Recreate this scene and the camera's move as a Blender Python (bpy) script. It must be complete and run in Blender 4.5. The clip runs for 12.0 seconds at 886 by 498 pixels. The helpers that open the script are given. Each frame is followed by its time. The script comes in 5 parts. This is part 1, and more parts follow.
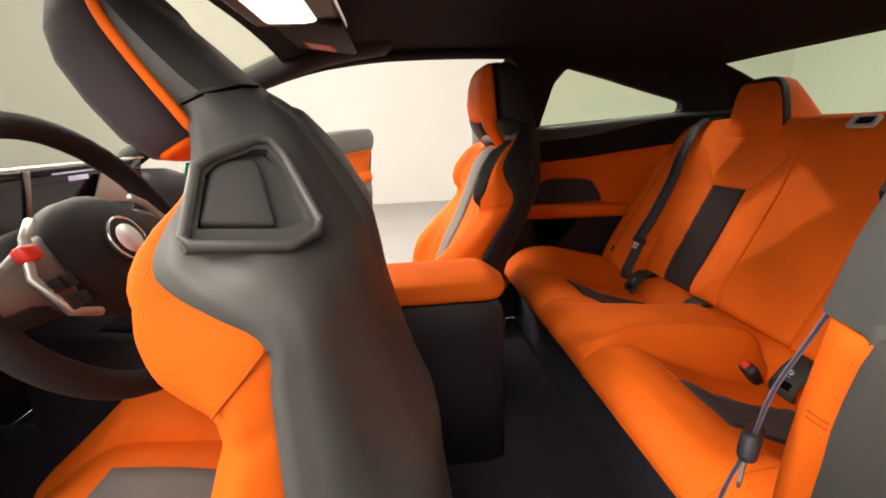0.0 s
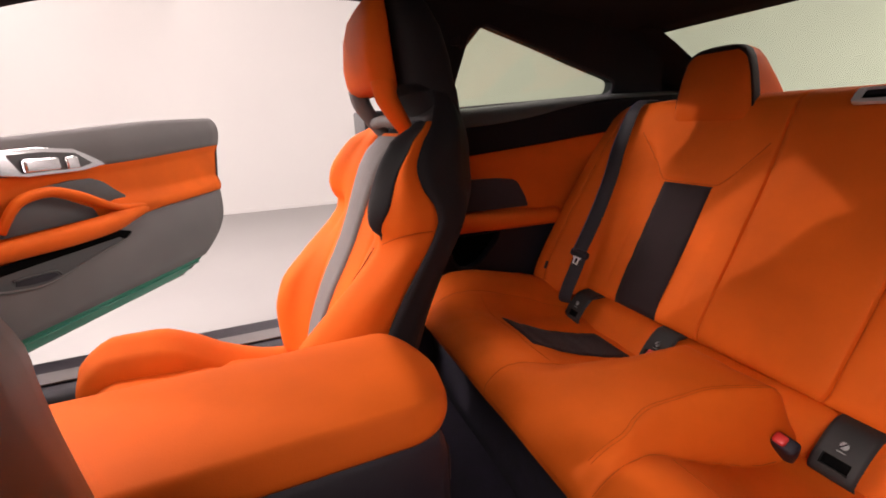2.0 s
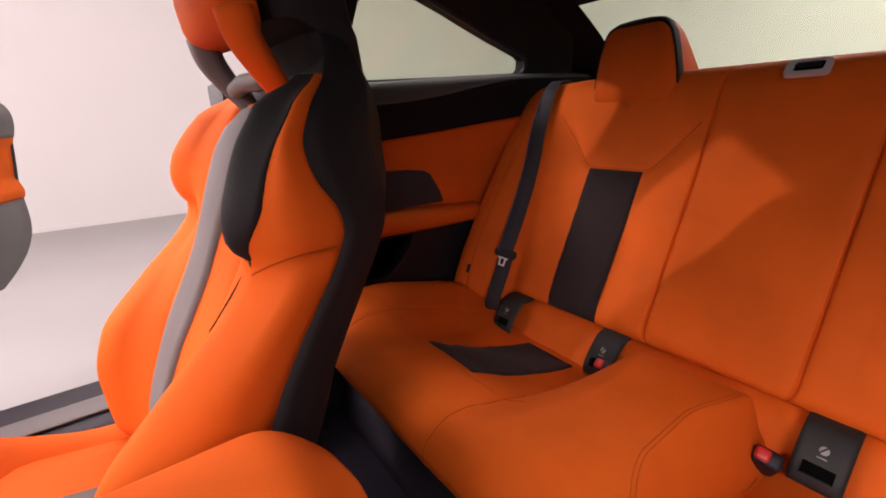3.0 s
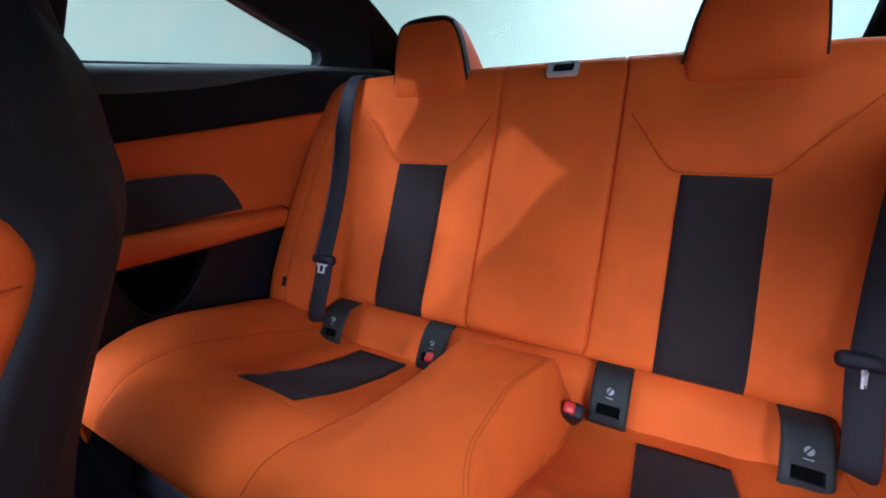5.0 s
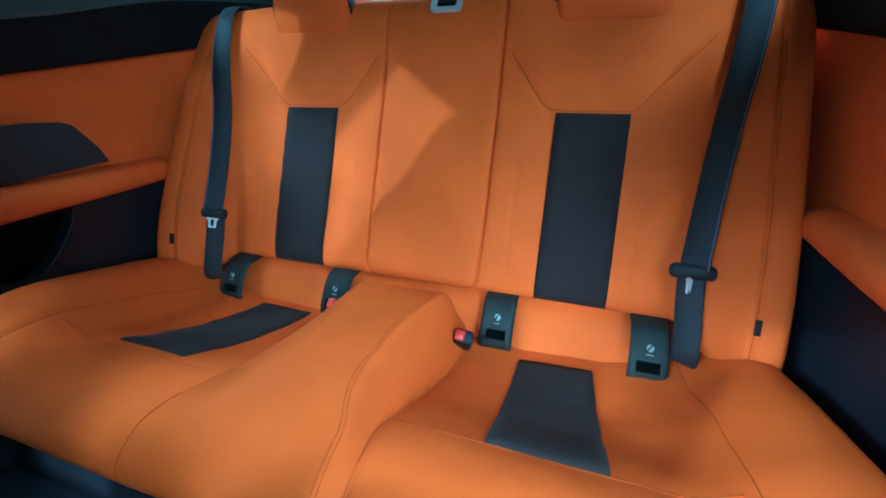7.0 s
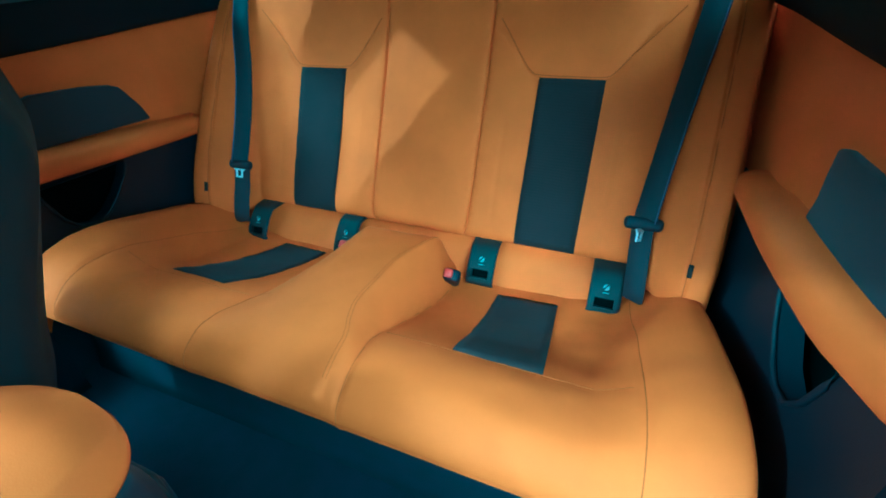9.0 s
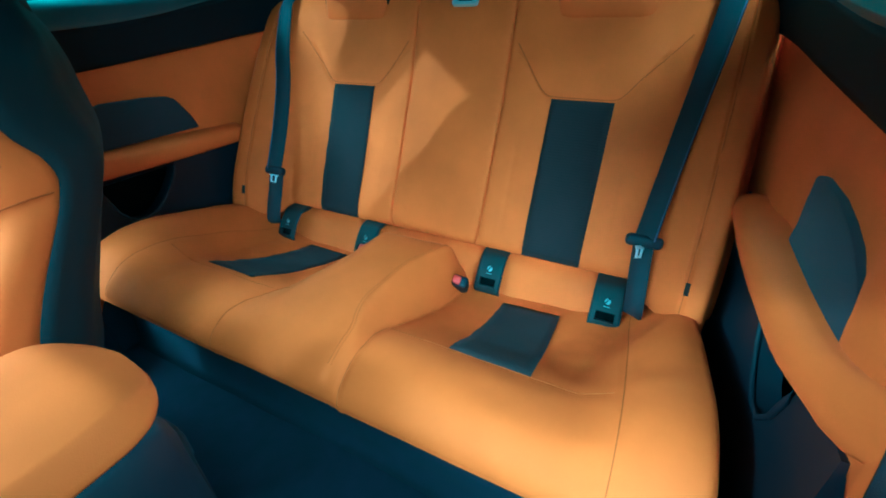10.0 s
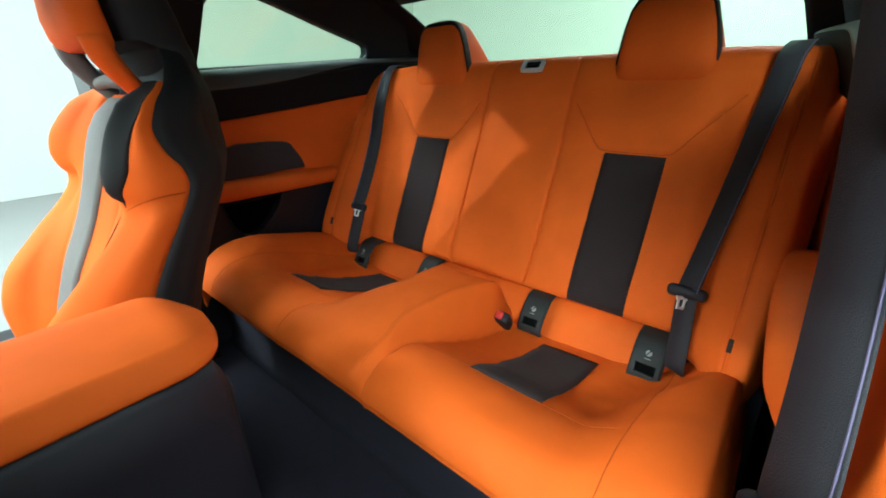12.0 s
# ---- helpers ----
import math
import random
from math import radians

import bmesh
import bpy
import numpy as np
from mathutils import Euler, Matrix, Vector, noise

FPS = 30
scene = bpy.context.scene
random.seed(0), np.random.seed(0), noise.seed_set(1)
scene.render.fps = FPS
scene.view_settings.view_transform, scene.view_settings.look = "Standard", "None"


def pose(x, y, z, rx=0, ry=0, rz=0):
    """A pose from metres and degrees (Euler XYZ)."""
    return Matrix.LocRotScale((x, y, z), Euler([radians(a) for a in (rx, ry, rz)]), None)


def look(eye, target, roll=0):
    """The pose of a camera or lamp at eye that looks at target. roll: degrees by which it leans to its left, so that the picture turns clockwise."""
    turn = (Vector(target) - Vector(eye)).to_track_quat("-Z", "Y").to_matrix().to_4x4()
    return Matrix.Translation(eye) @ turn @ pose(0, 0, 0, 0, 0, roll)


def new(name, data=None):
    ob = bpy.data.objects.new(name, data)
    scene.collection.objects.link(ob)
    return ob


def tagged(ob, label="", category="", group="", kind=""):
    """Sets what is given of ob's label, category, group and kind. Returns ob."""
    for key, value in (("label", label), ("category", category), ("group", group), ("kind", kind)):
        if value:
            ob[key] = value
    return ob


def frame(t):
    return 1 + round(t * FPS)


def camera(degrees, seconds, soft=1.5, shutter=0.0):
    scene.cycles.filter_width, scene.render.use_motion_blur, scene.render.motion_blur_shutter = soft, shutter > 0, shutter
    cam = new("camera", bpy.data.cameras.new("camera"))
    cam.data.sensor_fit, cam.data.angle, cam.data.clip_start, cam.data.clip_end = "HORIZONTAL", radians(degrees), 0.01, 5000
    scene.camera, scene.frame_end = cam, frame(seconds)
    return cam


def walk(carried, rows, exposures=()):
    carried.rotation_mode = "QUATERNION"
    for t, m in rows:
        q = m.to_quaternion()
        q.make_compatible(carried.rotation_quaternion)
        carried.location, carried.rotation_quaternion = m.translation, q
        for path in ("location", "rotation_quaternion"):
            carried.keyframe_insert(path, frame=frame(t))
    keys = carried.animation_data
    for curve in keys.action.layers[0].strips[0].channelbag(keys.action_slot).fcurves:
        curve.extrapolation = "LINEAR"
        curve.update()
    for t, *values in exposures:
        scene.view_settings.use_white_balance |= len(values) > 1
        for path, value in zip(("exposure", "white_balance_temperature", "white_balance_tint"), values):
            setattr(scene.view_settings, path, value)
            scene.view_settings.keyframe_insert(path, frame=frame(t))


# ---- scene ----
cam = camera(94.4, 12.0, soft=1.8)
METRES, EYE, SIDE, TILT, LEAN, TURN = 1.27, 1.05, -0.925, -16.2, 2.0, -6.4
ROWS = [
    (0.0, 0.0, 0.0, 0.0, 0.0, 0.0, 0.0),
    (0.5, 0.0159, 0.0781, 0.0091, -1.55, -0.03, 0.5),
    (1.0, 0.0275, 0.1668, 0.0352, -4.52, -0.13, 1.36),
    (1.5, 0.0245, 0.2738, 0.0561, -9.44, -0.34, 2.62),
    (2.0, 0.016, 0.3766, 0.0776, -15.6, -0.85, 4.49),
    (2.5, 0.0327, 0.4698, 0.1034, -22.73, -1.77, 6.5),
    (3.0, 0.053, 0.5494, 0.0939, -30.11, -2.68, 8.22),
    (3.5, 0.0855, 0.5833, 0.0974, -36.84, -3.67, 9.98),
    (5.5, 0.1083, 0.5526, 0.0816, -57.85, -8.45, 14.0),
    (6.0, 0.1144, 0.5416, 0.078, -60.86, -10.47, 14.46),
    (6.5, 0.121, 0.527, 0.0683, -62.82, -13.14, 14.74),
    (7.0, 0.1224, 0.5073, 0.0656, -63.83, -16.64, 14.89),
    (7.5, 0.1214, 0.4896, 0.0652, -64.14, -20.34, 15.01),
    (9.5, 0.0454, 0.3892, 0.0931, -59.29, -23.21, 14.17),
    (10.0, 0.0424, 0.3625, 0.088, -55.69, -20.26, 13.62),
    (10.5, 0.039, 0.3347, 0.0733, -51.6, -16.8, 12.93),
    (11.0, 0.0394, 0.3075, 0.0663, -47.49, -13.42, 12.19),
    (11.5, 0.037, 0.2801, 0.0548, -44.14, -10.72, 11.48),
    (12.0, 0.0326, 0.2648, 0.0407, -41.81, -8.94, 10.94),
]
EXPOSURES = [(0.0, 0.03, 7100, 12), (1.0, 0.06, 7000, 16), (2.0, -0.16, 6800, 27), (3.5, -0.26, 6500, 34), (5.3, 0.36, 4300, 2), (6.5, 0.60, 3980, -20), (7.6, 0.76, 2620, -51),
             (9.4, 0.82, 2480, -61), (10.0, 0.77, 2600, -58), (10.5, 0.56, 3120, -49), (11.2, 0.42, 4600, -22), (12.0, 0.33, 5150, -17)]
walk(cam, [(t, pose(0, SIDE, EYE, TILT, LEAN, TURN) @ pose(METRES * x, METRES * y, METRES * z, 90 + pitch, roll, yaw)) for t, x, y, z, yaw, pitch, roll in ROWS],
     exposures=EXPOSURES)

# ---- light: a bright photo studio, by added unseen fill lamps and one spot ----
world = bpy.data.worlds.new("studio_world")
scene.world = world
world.use_nodes = True
world.node_tree.nodes["Background"].inputs[0].default_value = (0.8, 0.85, 1.0, 1)
world.node_tree.nodes["Background"].inputs[1].default_value = 0.05
CEIL = 4.0


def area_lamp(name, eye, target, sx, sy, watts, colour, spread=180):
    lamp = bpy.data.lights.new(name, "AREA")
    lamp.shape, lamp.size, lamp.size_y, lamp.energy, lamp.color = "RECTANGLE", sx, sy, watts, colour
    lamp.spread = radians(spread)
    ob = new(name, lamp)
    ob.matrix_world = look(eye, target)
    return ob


# fill lamps out of view, added and powered to even out the cabin
area_lamp("fill_lamp_right", (-1.8, 4.3, 3.0), (0.7, 0.0, 0.6), 4.0, 1.6, 45, (1.0, 0.95, 0.88))
area_lamp("fill_lamp_rear", (4.2, 0.0, CEIL - 0.12), (2.6, 0, 0), 1.8, 4.5, 325, (1.0, 0.96, 0.9))
area_lamp("fill_lamp_front", (-4.2, 0.9, CEIL - 0.2), (0.5, 0, 0.6), 6.5, 3.0, 190, (1.0, 0.96, 0.9), 130)
area_lamp("fill_lamp_upper_right", (0.2, 2.6, CEIL - 0.15), (0.6, 0.2, 0.5), 4.0, 1.3, 170, (1.0, 0.96, 0.9), 130)
area_lamp("fill_lamp_front_right", (-4.3, 2.4, CEIL - 0.25), (0.7, -0.4, 0.45), 2.0, 1.4, 150, (1.0, 0.96, 0.9), 120)
area_lamp("fill_lamp_front_left", (-3.5, -1.9, CEIL - 0.22), (0.75, -0.33, 0.45), 2.0, 1.4, 125, (1.0, 0.96, 0.9), 120)
area_lamp("fill_lamp_left", (-3.9, -4.2, 2.4), (0.8, 0.2, 0.7), 3.6, 2.0, 210, (1.0, 0.95, 0.88))
area_lamp("fill_lamp_upper_left", (-1.2, -3.0, CEIL - 0.15), (0.5, -0.1, 0.45), 4.6, 2.2, 175, (1.0, 0.95, 0.88), 130)
area_lamp("fill_lamp_north", (-5.2, 2.0, CEIL - 0.15), (-5.8, 4.2, 0.8), 4.0, 1.2, 105, (1.0, 0.96, 0.9))
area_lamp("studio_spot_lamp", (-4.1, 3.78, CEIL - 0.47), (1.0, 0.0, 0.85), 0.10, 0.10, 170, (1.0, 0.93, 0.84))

# ---- materials ----


def material(name):
    m = bpy.data.materials.new(name)
    m.use_nodes = True
    return m, m.node_tree.nodes, m.node_tree.links, m.node_tree.nodes["Principled BSDF"]


def surface(name, colour, rough, grain=400.0, bump=0.15, vary=0.12, stain=6.0, metal=0.0, cells=False, distance=0.002, sheen=0.0, spec=0.5):
    """A solid with slow blotches of tone, fine grain in colour and roughness, and a bump of its own size."""
    m, nodes, links, b = material(name)
    where = nodes.new("ShaderNodeTexCoord")
    slow = nodes.new("ShaderNodeTexNoise")
    slow.inputs["Scale"].default_value, slow.inputs["Detail"].default_value = stain, 5
    links.new(where.outputs["Object"], slow.inputs["Vector"])
    if cells:
        fine = nodes.new("ShaderNodeTexVoronoi")
        fine.inputs["Scale"].default_value = grain
        out = fine.outputs["Distance"]
    else:
        fine = nodes.new("ShaderNodeTexNoise")
        fine.inputs["Scale"].default_value, fine.inputs["Detail"].default_value = grain, 3
        out = fine.outputs[0]
    links.new(where.outputs["Object"], fine.inputs["Vector"])
    ramp = nodes.new("ShaderNodeMapRange")
    ramp.inputs["From Min"].default_value, ramp.inputs["From Max"].default_value = 0.3, 0.7
    ramp.inputs["To Min"].default_value, ramp.inputs["To Max"].default_value = 1 - vary, 1 + vary
    links.new(slow.outputs[0], ramp.inputs["Value"])
    tone = nodes.new("ShaderNodeMix")
    tone.data_type, tone.blend_type = "RGBA", "MULTIPLY"
    tone.inputs["Factor"].default_value = 1.0
    tone.inputs["A"].default_value = (*colour, 1)
    grey = nodes.new("ShaderNodeCombineColor")
    for k in range(3):
        links.new(ramp.outputs[0], grey.inputs[k])
    links.new(grey.outputs[0], tone.inputs["B"])
    links.new(tone.outputs["Result"], b.inputs["Base Color"])
    gloss = nodes.new("ShaderNodeMapRange")
    gloss.inputs["To Min"].default_value, gloss.inputs["To Max"].default_value = rough - 0.07, rough + 0.07
    links.new(slow.outputs[0], gloss.inputs["Value"])
    links.new(gloss.outputs[0], b.inputs["Roughness"])
    relief = nodes.new("ShaderNodeBump")
    relief.inputs["Strength"].default_value, relief.inputs["Distance"].default_value = bump, distance
    links.new(out, relief.inputs["Height"])
    links.new(relief.outputs[0], b.inputs["Normal"])
    b.inputs["Metallic"].default_value = metal
    b.inputs["Specular IOR Level"].default_value = spec
    if sheen:
        b.inputs["Sheen Weight"].default_value = sheen
    return m


LEATHER = surface("orange_leather", (0.66, 0.109, 0.009), 0.7, 700, 0.10, 0.10, 7, cells=True, distance=0.001, spec=0.12)
# near-black that puts the shade of gaps and openings into the colour
VOID = surface("black_recess_shade", (0.003, 0.003, 0.003), 0.95, 300, 0.05, 0.1, spec=0.03)
# darker than the leather, for thread and for shade in the grooves
SEAM = surface("seam_thread_and_groove_shade", (0.42, 0.068, 0.007), 0.7, 900, 0.2, 0.1, spec=0.1)
PIPING = surface("dark_brown_piping", (0.016, 0.006, 0.005), 0.75, 500, 0.2, 0.1)
KNIT = surface("charcoal_knit", (0.0215, 0.0122, 0.0128), 0.85, 900, 0.4, 0.15, 12, sheen=0.03, spec=0.3)
CLOTH = surface("charcoal_cloth", (0.021, 0.0150, 0.0210), 0.85, 900, 0.4, 0.15, 12, sheen=0.08)
GREYKNIT = surface("grey_suede", (0.125, 0.115, 0.112), 0.85, 900, 0.3, 0.12, 12)
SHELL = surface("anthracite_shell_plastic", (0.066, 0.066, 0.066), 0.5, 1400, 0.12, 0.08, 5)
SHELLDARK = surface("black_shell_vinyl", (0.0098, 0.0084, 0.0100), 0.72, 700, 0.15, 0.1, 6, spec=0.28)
PLASTIC = surface("black_grained_plastic", (0.0125, 0.0108, 0.0168), 0.55, 900, 0.2, 0.12, 8, spec=0.35)
GREYTRIM = surface("grey_soft_trim", (0.12, 0.112, 0.108), 0.6, 900, 0.2, 0.08, 6)
CARPET = surface("charcoal_carpet", (0.0118, 0.0086, 0.020), 0.95, 600, 0.8, 0.35, 25, distance=0.004)
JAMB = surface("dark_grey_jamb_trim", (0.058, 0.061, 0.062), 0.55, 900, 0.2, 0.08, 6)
JAMBDARK = surface("charcoal_jamb_trim", (0.034, 0.034, 0.033), 0.6, 900, 0.2, 0.08, 6)
STEEL = surface("bright_steel", (0.78, 0.78, 0.80), 0.38, 600, 0.05, 0.05, metal=0.35)
HEADLINER = surface("anthracite_headliner", (0.012, 0.0135, 0.0175), 0.95, 900, 0.3, 0.12, 5, spec=0.2)
WEBBING = surface("black_belt_webbing", (0.0135, 0.0112, 0.0163), 0.65, 1100, 0.4, 0.1, 10)
STITCH = surface("violet_stitching", (0.11, 0.085, 0.16), 0.6, 800, 0.4, 0.2)
CHROME = surface("brushed_chrome", (0.72, 0.72, 0.74), 0.22, 600, 0.05, 0.05, metal=1.0)
RED = surface("red_plastic", (0.55, 0.03, 0.025), 0.4, 500, 0.05, 0.06)
COVER = surface("charcoal_moulded_plastic", (0.018, 0.0172, 0.0168), 0.6, 900, 0.15, 0.1, 8, spec=0.3)
PRINT = surface("grey_print", (0.30, 0.31, 0.31), 0.6, 500, 0.05, 0.03)
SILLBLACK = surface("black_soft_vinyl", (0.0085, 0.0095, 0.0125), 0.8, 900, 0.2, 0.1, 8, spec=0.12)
DULLMETAL = surface("dull_steel", (0.22, 0.21, 0.20), 0.5, 600, 0.05, 0.05, metal=0.9)
SATIN = surface("satin_silver", (0.42, 0.41, 0.40), 0.42, 600, 0.05, 0.05, metal=0.75)
WHITE = surface("white_print", (0.75, 0.75, 0.75), 0.6, 500, 0.05, 0.03)
PAINT = surface("green_metallic_paint", (0.01, 0.16, 0.10), 0.22, 3000, 0.02, 0.05, 4)
LABELRED = surface("warning_label", (0.62, 0.16, 0.09), 0.6, 300, 0.05, 0.1)
WALL = surface("studio_wall_paint", (0.62, 0.61, 0.595), 0.85, 220, 0.06, 0.02, 0.8)
FLOOR = surface("pale_grey_studio_floor", (0.26, 0.254, 0.247), 0.4, 160, 0.05, 0.07, 1.2)
LENS = surface("frosted_lens", (0.7, 0.68, 0.62), 0.25, 200, 0.05, 0.03)
LENS.node_tree.nodes["Principled BSDF"].inputs["Emission Color"].default_value = (1.0, 0.95, 0.86, 1)
LENS.node_tree.nodes["Principled BSDF"].inputs["Emission Strength"].default_value = 1.3


def add_waves(m, period, depth):
    """Wavy woven ribs across the cloth, in tone and relief."""
    nodes, links = m.node_tree.nodes, m.node_tree.links
    where = nodes.new("ShaderNodeTexCoord")
    split = nodes.new("ShaderNodeSeparateXYZ")
    links.new(where.outputs["Object"], split.inputs[0])
    along_ = nodes.new("ShaderNodeMath")
    links.new(split.outputs["X"], along_.inputs[0])
    links.new(split.outputs["Z"], along_.inputs[1])
    join_ = nodes.new("ShaderNodeCombineXYZ")
    links.new(along_.outputs[0], join_.inputs["X"])
    links.new(split.outputs["Y"], join_.inputs["Y"])
    rib = nodes.new("ShaderNodeTexWave")
    rib.inputs["Scale"].default_value = 0.314 / period
    rib.inputs["Distortion"].default_value, rib.inputs["Detail"].default_value = 5.0, 1.0
    rib.inputs["Detail Scale"].default_value = 0.35
    links.new(join_.outputs[0], rib.inputs["Vector"])
    b = nodes["Principled BSDF"]
    tone = b.inputs["Base Color"].links[0].from_socket
    ramp = nodes.new("ShaderNodeMapRange")
    ramp.inputs["To Min"].default_value, ramp.inputs["To Max"].default_value = 1 - depth, 1 + depth
    links.new(rib.outputs["Fac"], ramp.inputs["Value"])
    grey = nodes.new("ShaderNodeCombineColor")
    for k in range(3):
        links.new(ramp.outputs[0], grey.inputs[k])
    mul = nodes.new("ShaderNodeMix")
    mul.data_type, mul.blend_type = "RGBA", "MULTIPLY"
    mul.inputs["Factor"].default_value = 1.0
    links.new(tone, mul.inputs["A"])
    links.new(grey.outputs[0], mul.inputs["B"])
    links.new(mul.outputs["Result"], b.inputs["Base Color"])
    old = b.inputs["Normal"].links[0].from_socket
    relief = nodes.new("ShaderNodeBump")
    relief.inputs["Strength"].default_value, relief.inputs["Distance"].default_value = 0.12, 0.001
    links.new(rib.outputs["Fac"], relief.inputs["Height"])
    links.new(old, relief.inputs["Normal"])
    links.new(relief.outputs[0], b.inputs["Normal"])


add_waves(KNIT, 0.008, 0.10)


def pane_material(name, tint):
    m, nodes, links, b = material(name)
    clear = nodes.new("ShaderNodeBsdfTransparent")
    clear.inputs[0].default_value = (*tint, 1)
    shine = nodes.new("ShaderNodeBsdfGlossy")
    shine.inputs["Roughness"].default_value = 0.02
    mix = nodes.new("ShaderNodeMixShader")
    mix.inputs[0].default_value = 0.05
    links.new(clear.outputs[0], mix.inputs[1])
    links.new(shine.outputs[0], mix.inputs[2])
    links.new(mix.outputs[0], nodes["Material Output"].inputs["Surface"])
    return m


GLASS = pane_material("tinted_car_glass", (0.83, 0.91, 0.80))
CLEAR = pane_material("windscreen_glass", (0.86, 0.88, 0.82))
m_, n_, l_, b_ = material("mirror_glass")
b_.inputs["Metallic"].default_value, b_.inputs["Roughness"].default_value = 1.0, 0.03
b_.inputs["Base Color"].default_value = (0.85, 0.85, 0.85, 1)
MIRROR = m_
SCREENLIGHT = surface("lit_screen_print", (0.4, 0.38, 0.5), 0.3, 900, 0.0, 0.03)
SCREENLIGHT.node_tree.nodes["Principled BSDF"].inputs["Emission Color"].default_value = (0.72, 0.66, 0.95, 1)
SCREENLIGHT.node_tree.nodes["Principled BSDF"].inputs["Emission Strength"].default_value = 0.55
PALETRIM = surface("pale_trim_reflection", (0.42, 0.40, 0.38), 0.45, 500, 0.1, 0.06)
SCREEN = surface("glossy_black_screen", (0.012, 0.010, 0.016), 0.12, 900, 0.0, 0.05)

# ---- mesh helpers ----


def thing(name, label, category, group="", kind="", at=(0, 0, 0)):
    ob = new(name)
    ob.empty_display_size = 0.05
    ob.location = at
    return tagged(ob, label, category, group, kind)


def part(name, bm, mat, parent=None, label="", smooth=True):
    bmesh.ops.recalc_face_normals(bm, faces=bm.faces)
    me = bpy.data.meshes.new(name)
    for f in bm.faces:
        f.smooth = smooth
    bm.to_mesh(me)
    bm.free()
    me.materials.append(mat)
    ob = new(name, me)
    if parent is not None:
        ob.parent = parent
        root = parent
        shift = Vector((0, 0, 0))
        while root is not None:
            shift += root.location
            root = root.parent
        me.transform(Matrix.Translation(-shift))
    if label:
        ob["label"] = label
    return ob


def crisp(ob, degrees=35):
    """Sharp shading across edges steeper than the angle."""
    me = ob.data
    bm = bmesh.new()
    bm.from_mesh(me)
    for e in bm.edges:
        e.smooth = not (len(e.link_faces) == 2 and e.calc_face_angle(0) > radians(degrees))
    bm.to_mesh(me)
    bm.free()
    return ob


def spline(points, n):
    """n points along a Catmull-Rom curve through the given ones."""
    pts = [Vector(p) for p in points]
    seg = len(pts) - 1
    out = []
    for i in range(n):
        u = i / (n - 1) * seg
        k = min(int(u), seg - 1)
        t = u - k
        a, b, c, d = pts[max(k - 1, 0)], pts[k], pts[k + 1], pts[min(k + 2, seg)]
        out.append(0.5 * (2 * b + (c - a) * t + (2 * a - 5 * b + 4 * c - d) * t * t + (3 * b - a - 3 * c + d) * t ** 3))
    return out


def curve_at(table, v):
    """Smooth reading, with no overshoot, of a table of (place, value)."""
    n = len(table) - 1
    if v <= table[0][0]:
        return table[0][1]
    if v >= table[n][0]:
        return table[n][1]
    k = 0
    while table[k + 1][0] < v:
        k += 1

    def rise(i):
        return (table[i + 1][1] - table[i][1]) / (table[i + 1][0] - table[i][0])

    def lean_at(i):
        if i == 0:
            return rise(0)
        if i == n:
            return rise(n - 1)
        p, q = rise(i - 1), rise(i)
        return 2 * p * q / (p + q) if p * q > 0 else 0.0

    (xa, ya), (xb_, yb_) = table[k], table[k + 1]
    h = xb_ - xa
    t = (v - xa) / h
    return float(ya * (1 + 2 * t) * (1 - t) ** 2 + yb_ * t * t * (3 - 2 * t) + h * (lean_at(k) * t * (1 - t) ** 2 - lean_at(k + 1) * t * t * (1 - t)))


def smoothstep(a, b, v):
    t = min(max((v - a) / (b - a), 0.0), 1.0)
    return t * t * (3 - 2 * t)


def sheet(fn, nu, nv, thick=0.0, back=(0, 0, 0)):
    """A surface fn(i / nu, j / nv) as a grid; with thick, closed by a copy moved along back."""
    bm = bmesh.new()
    top = [[bm.verts.new(fn(i / nu, j / nv)) for j in range(nv + 1)] for i in range(nu + 1)]
    for i in range(nu):
        for j in range(nv):
            bm.faces.new((top[i][j], top[i + 1][j], top[i + 1][j + 1], top[i][j + 1]))
    if thick:
        step = Vector(back).normalized() * thick
        low = [[bm.verts.new(v.co + step) for v in row] for row in top]
        for i in range(nu):
            for j in range(nv):
                bm.faces.new((low[i][j], low[i][j + 1], low[i + 1][j + 1], low[i + 1][j]))
        rim = [(i, 0) for i in range(nu)] + [(nu, j) for j in range(nv)] + [(i, nv) for i in range(nu, 0, -1)] + [(0, j) for j in range(nv, 0, -1)]
        for (a, b), (c, d) in zip(rim, rim[1:] + rim[:1]):
            bm.faces.new((top[a][b], top[c][d], low[c][d], low[a][b]))
    return bm


def loft(rings, caps=True, bm=None):
    """Rings of equal length joined into a closed tube."""
    bm = bm or bmesh.new()
    rows = [[bm.verts.new(p) for p in ring] for ring in rings]
    n = len(rows[0])
    for a, b in zip(rows, rows[1:]):
        for k in range(n):
            bm.faces.new((a[k], a[(k + 1) % n], b[(k + 1) % n], b[k]))
    if caps:
        bm.faces.new(rows[0][::-1])
        bm.faces.new(rows[-1])
    return bm


def box(lo, hi, bevel=0.0, m=None, segments=2):
    bm = bmesh.new()
    bmesh.ops.create_cube(bm, size=1.0)
    lo, hi = Vector(lo), Vector(hi)
    for v in bm.verts:
        v.co = Vector((lo[k] + (v.co[k] + 0.5) * (hi[k] - lo[k]) for k in range(3)))
    if bevel:
        bmesh.ops.bevel(bm, geom=bm.edges[:], offset=bevel, segments=segments, profile=0.5, affect="EDGES")
    if m is not None:
        bm.transform(m)
    return bm


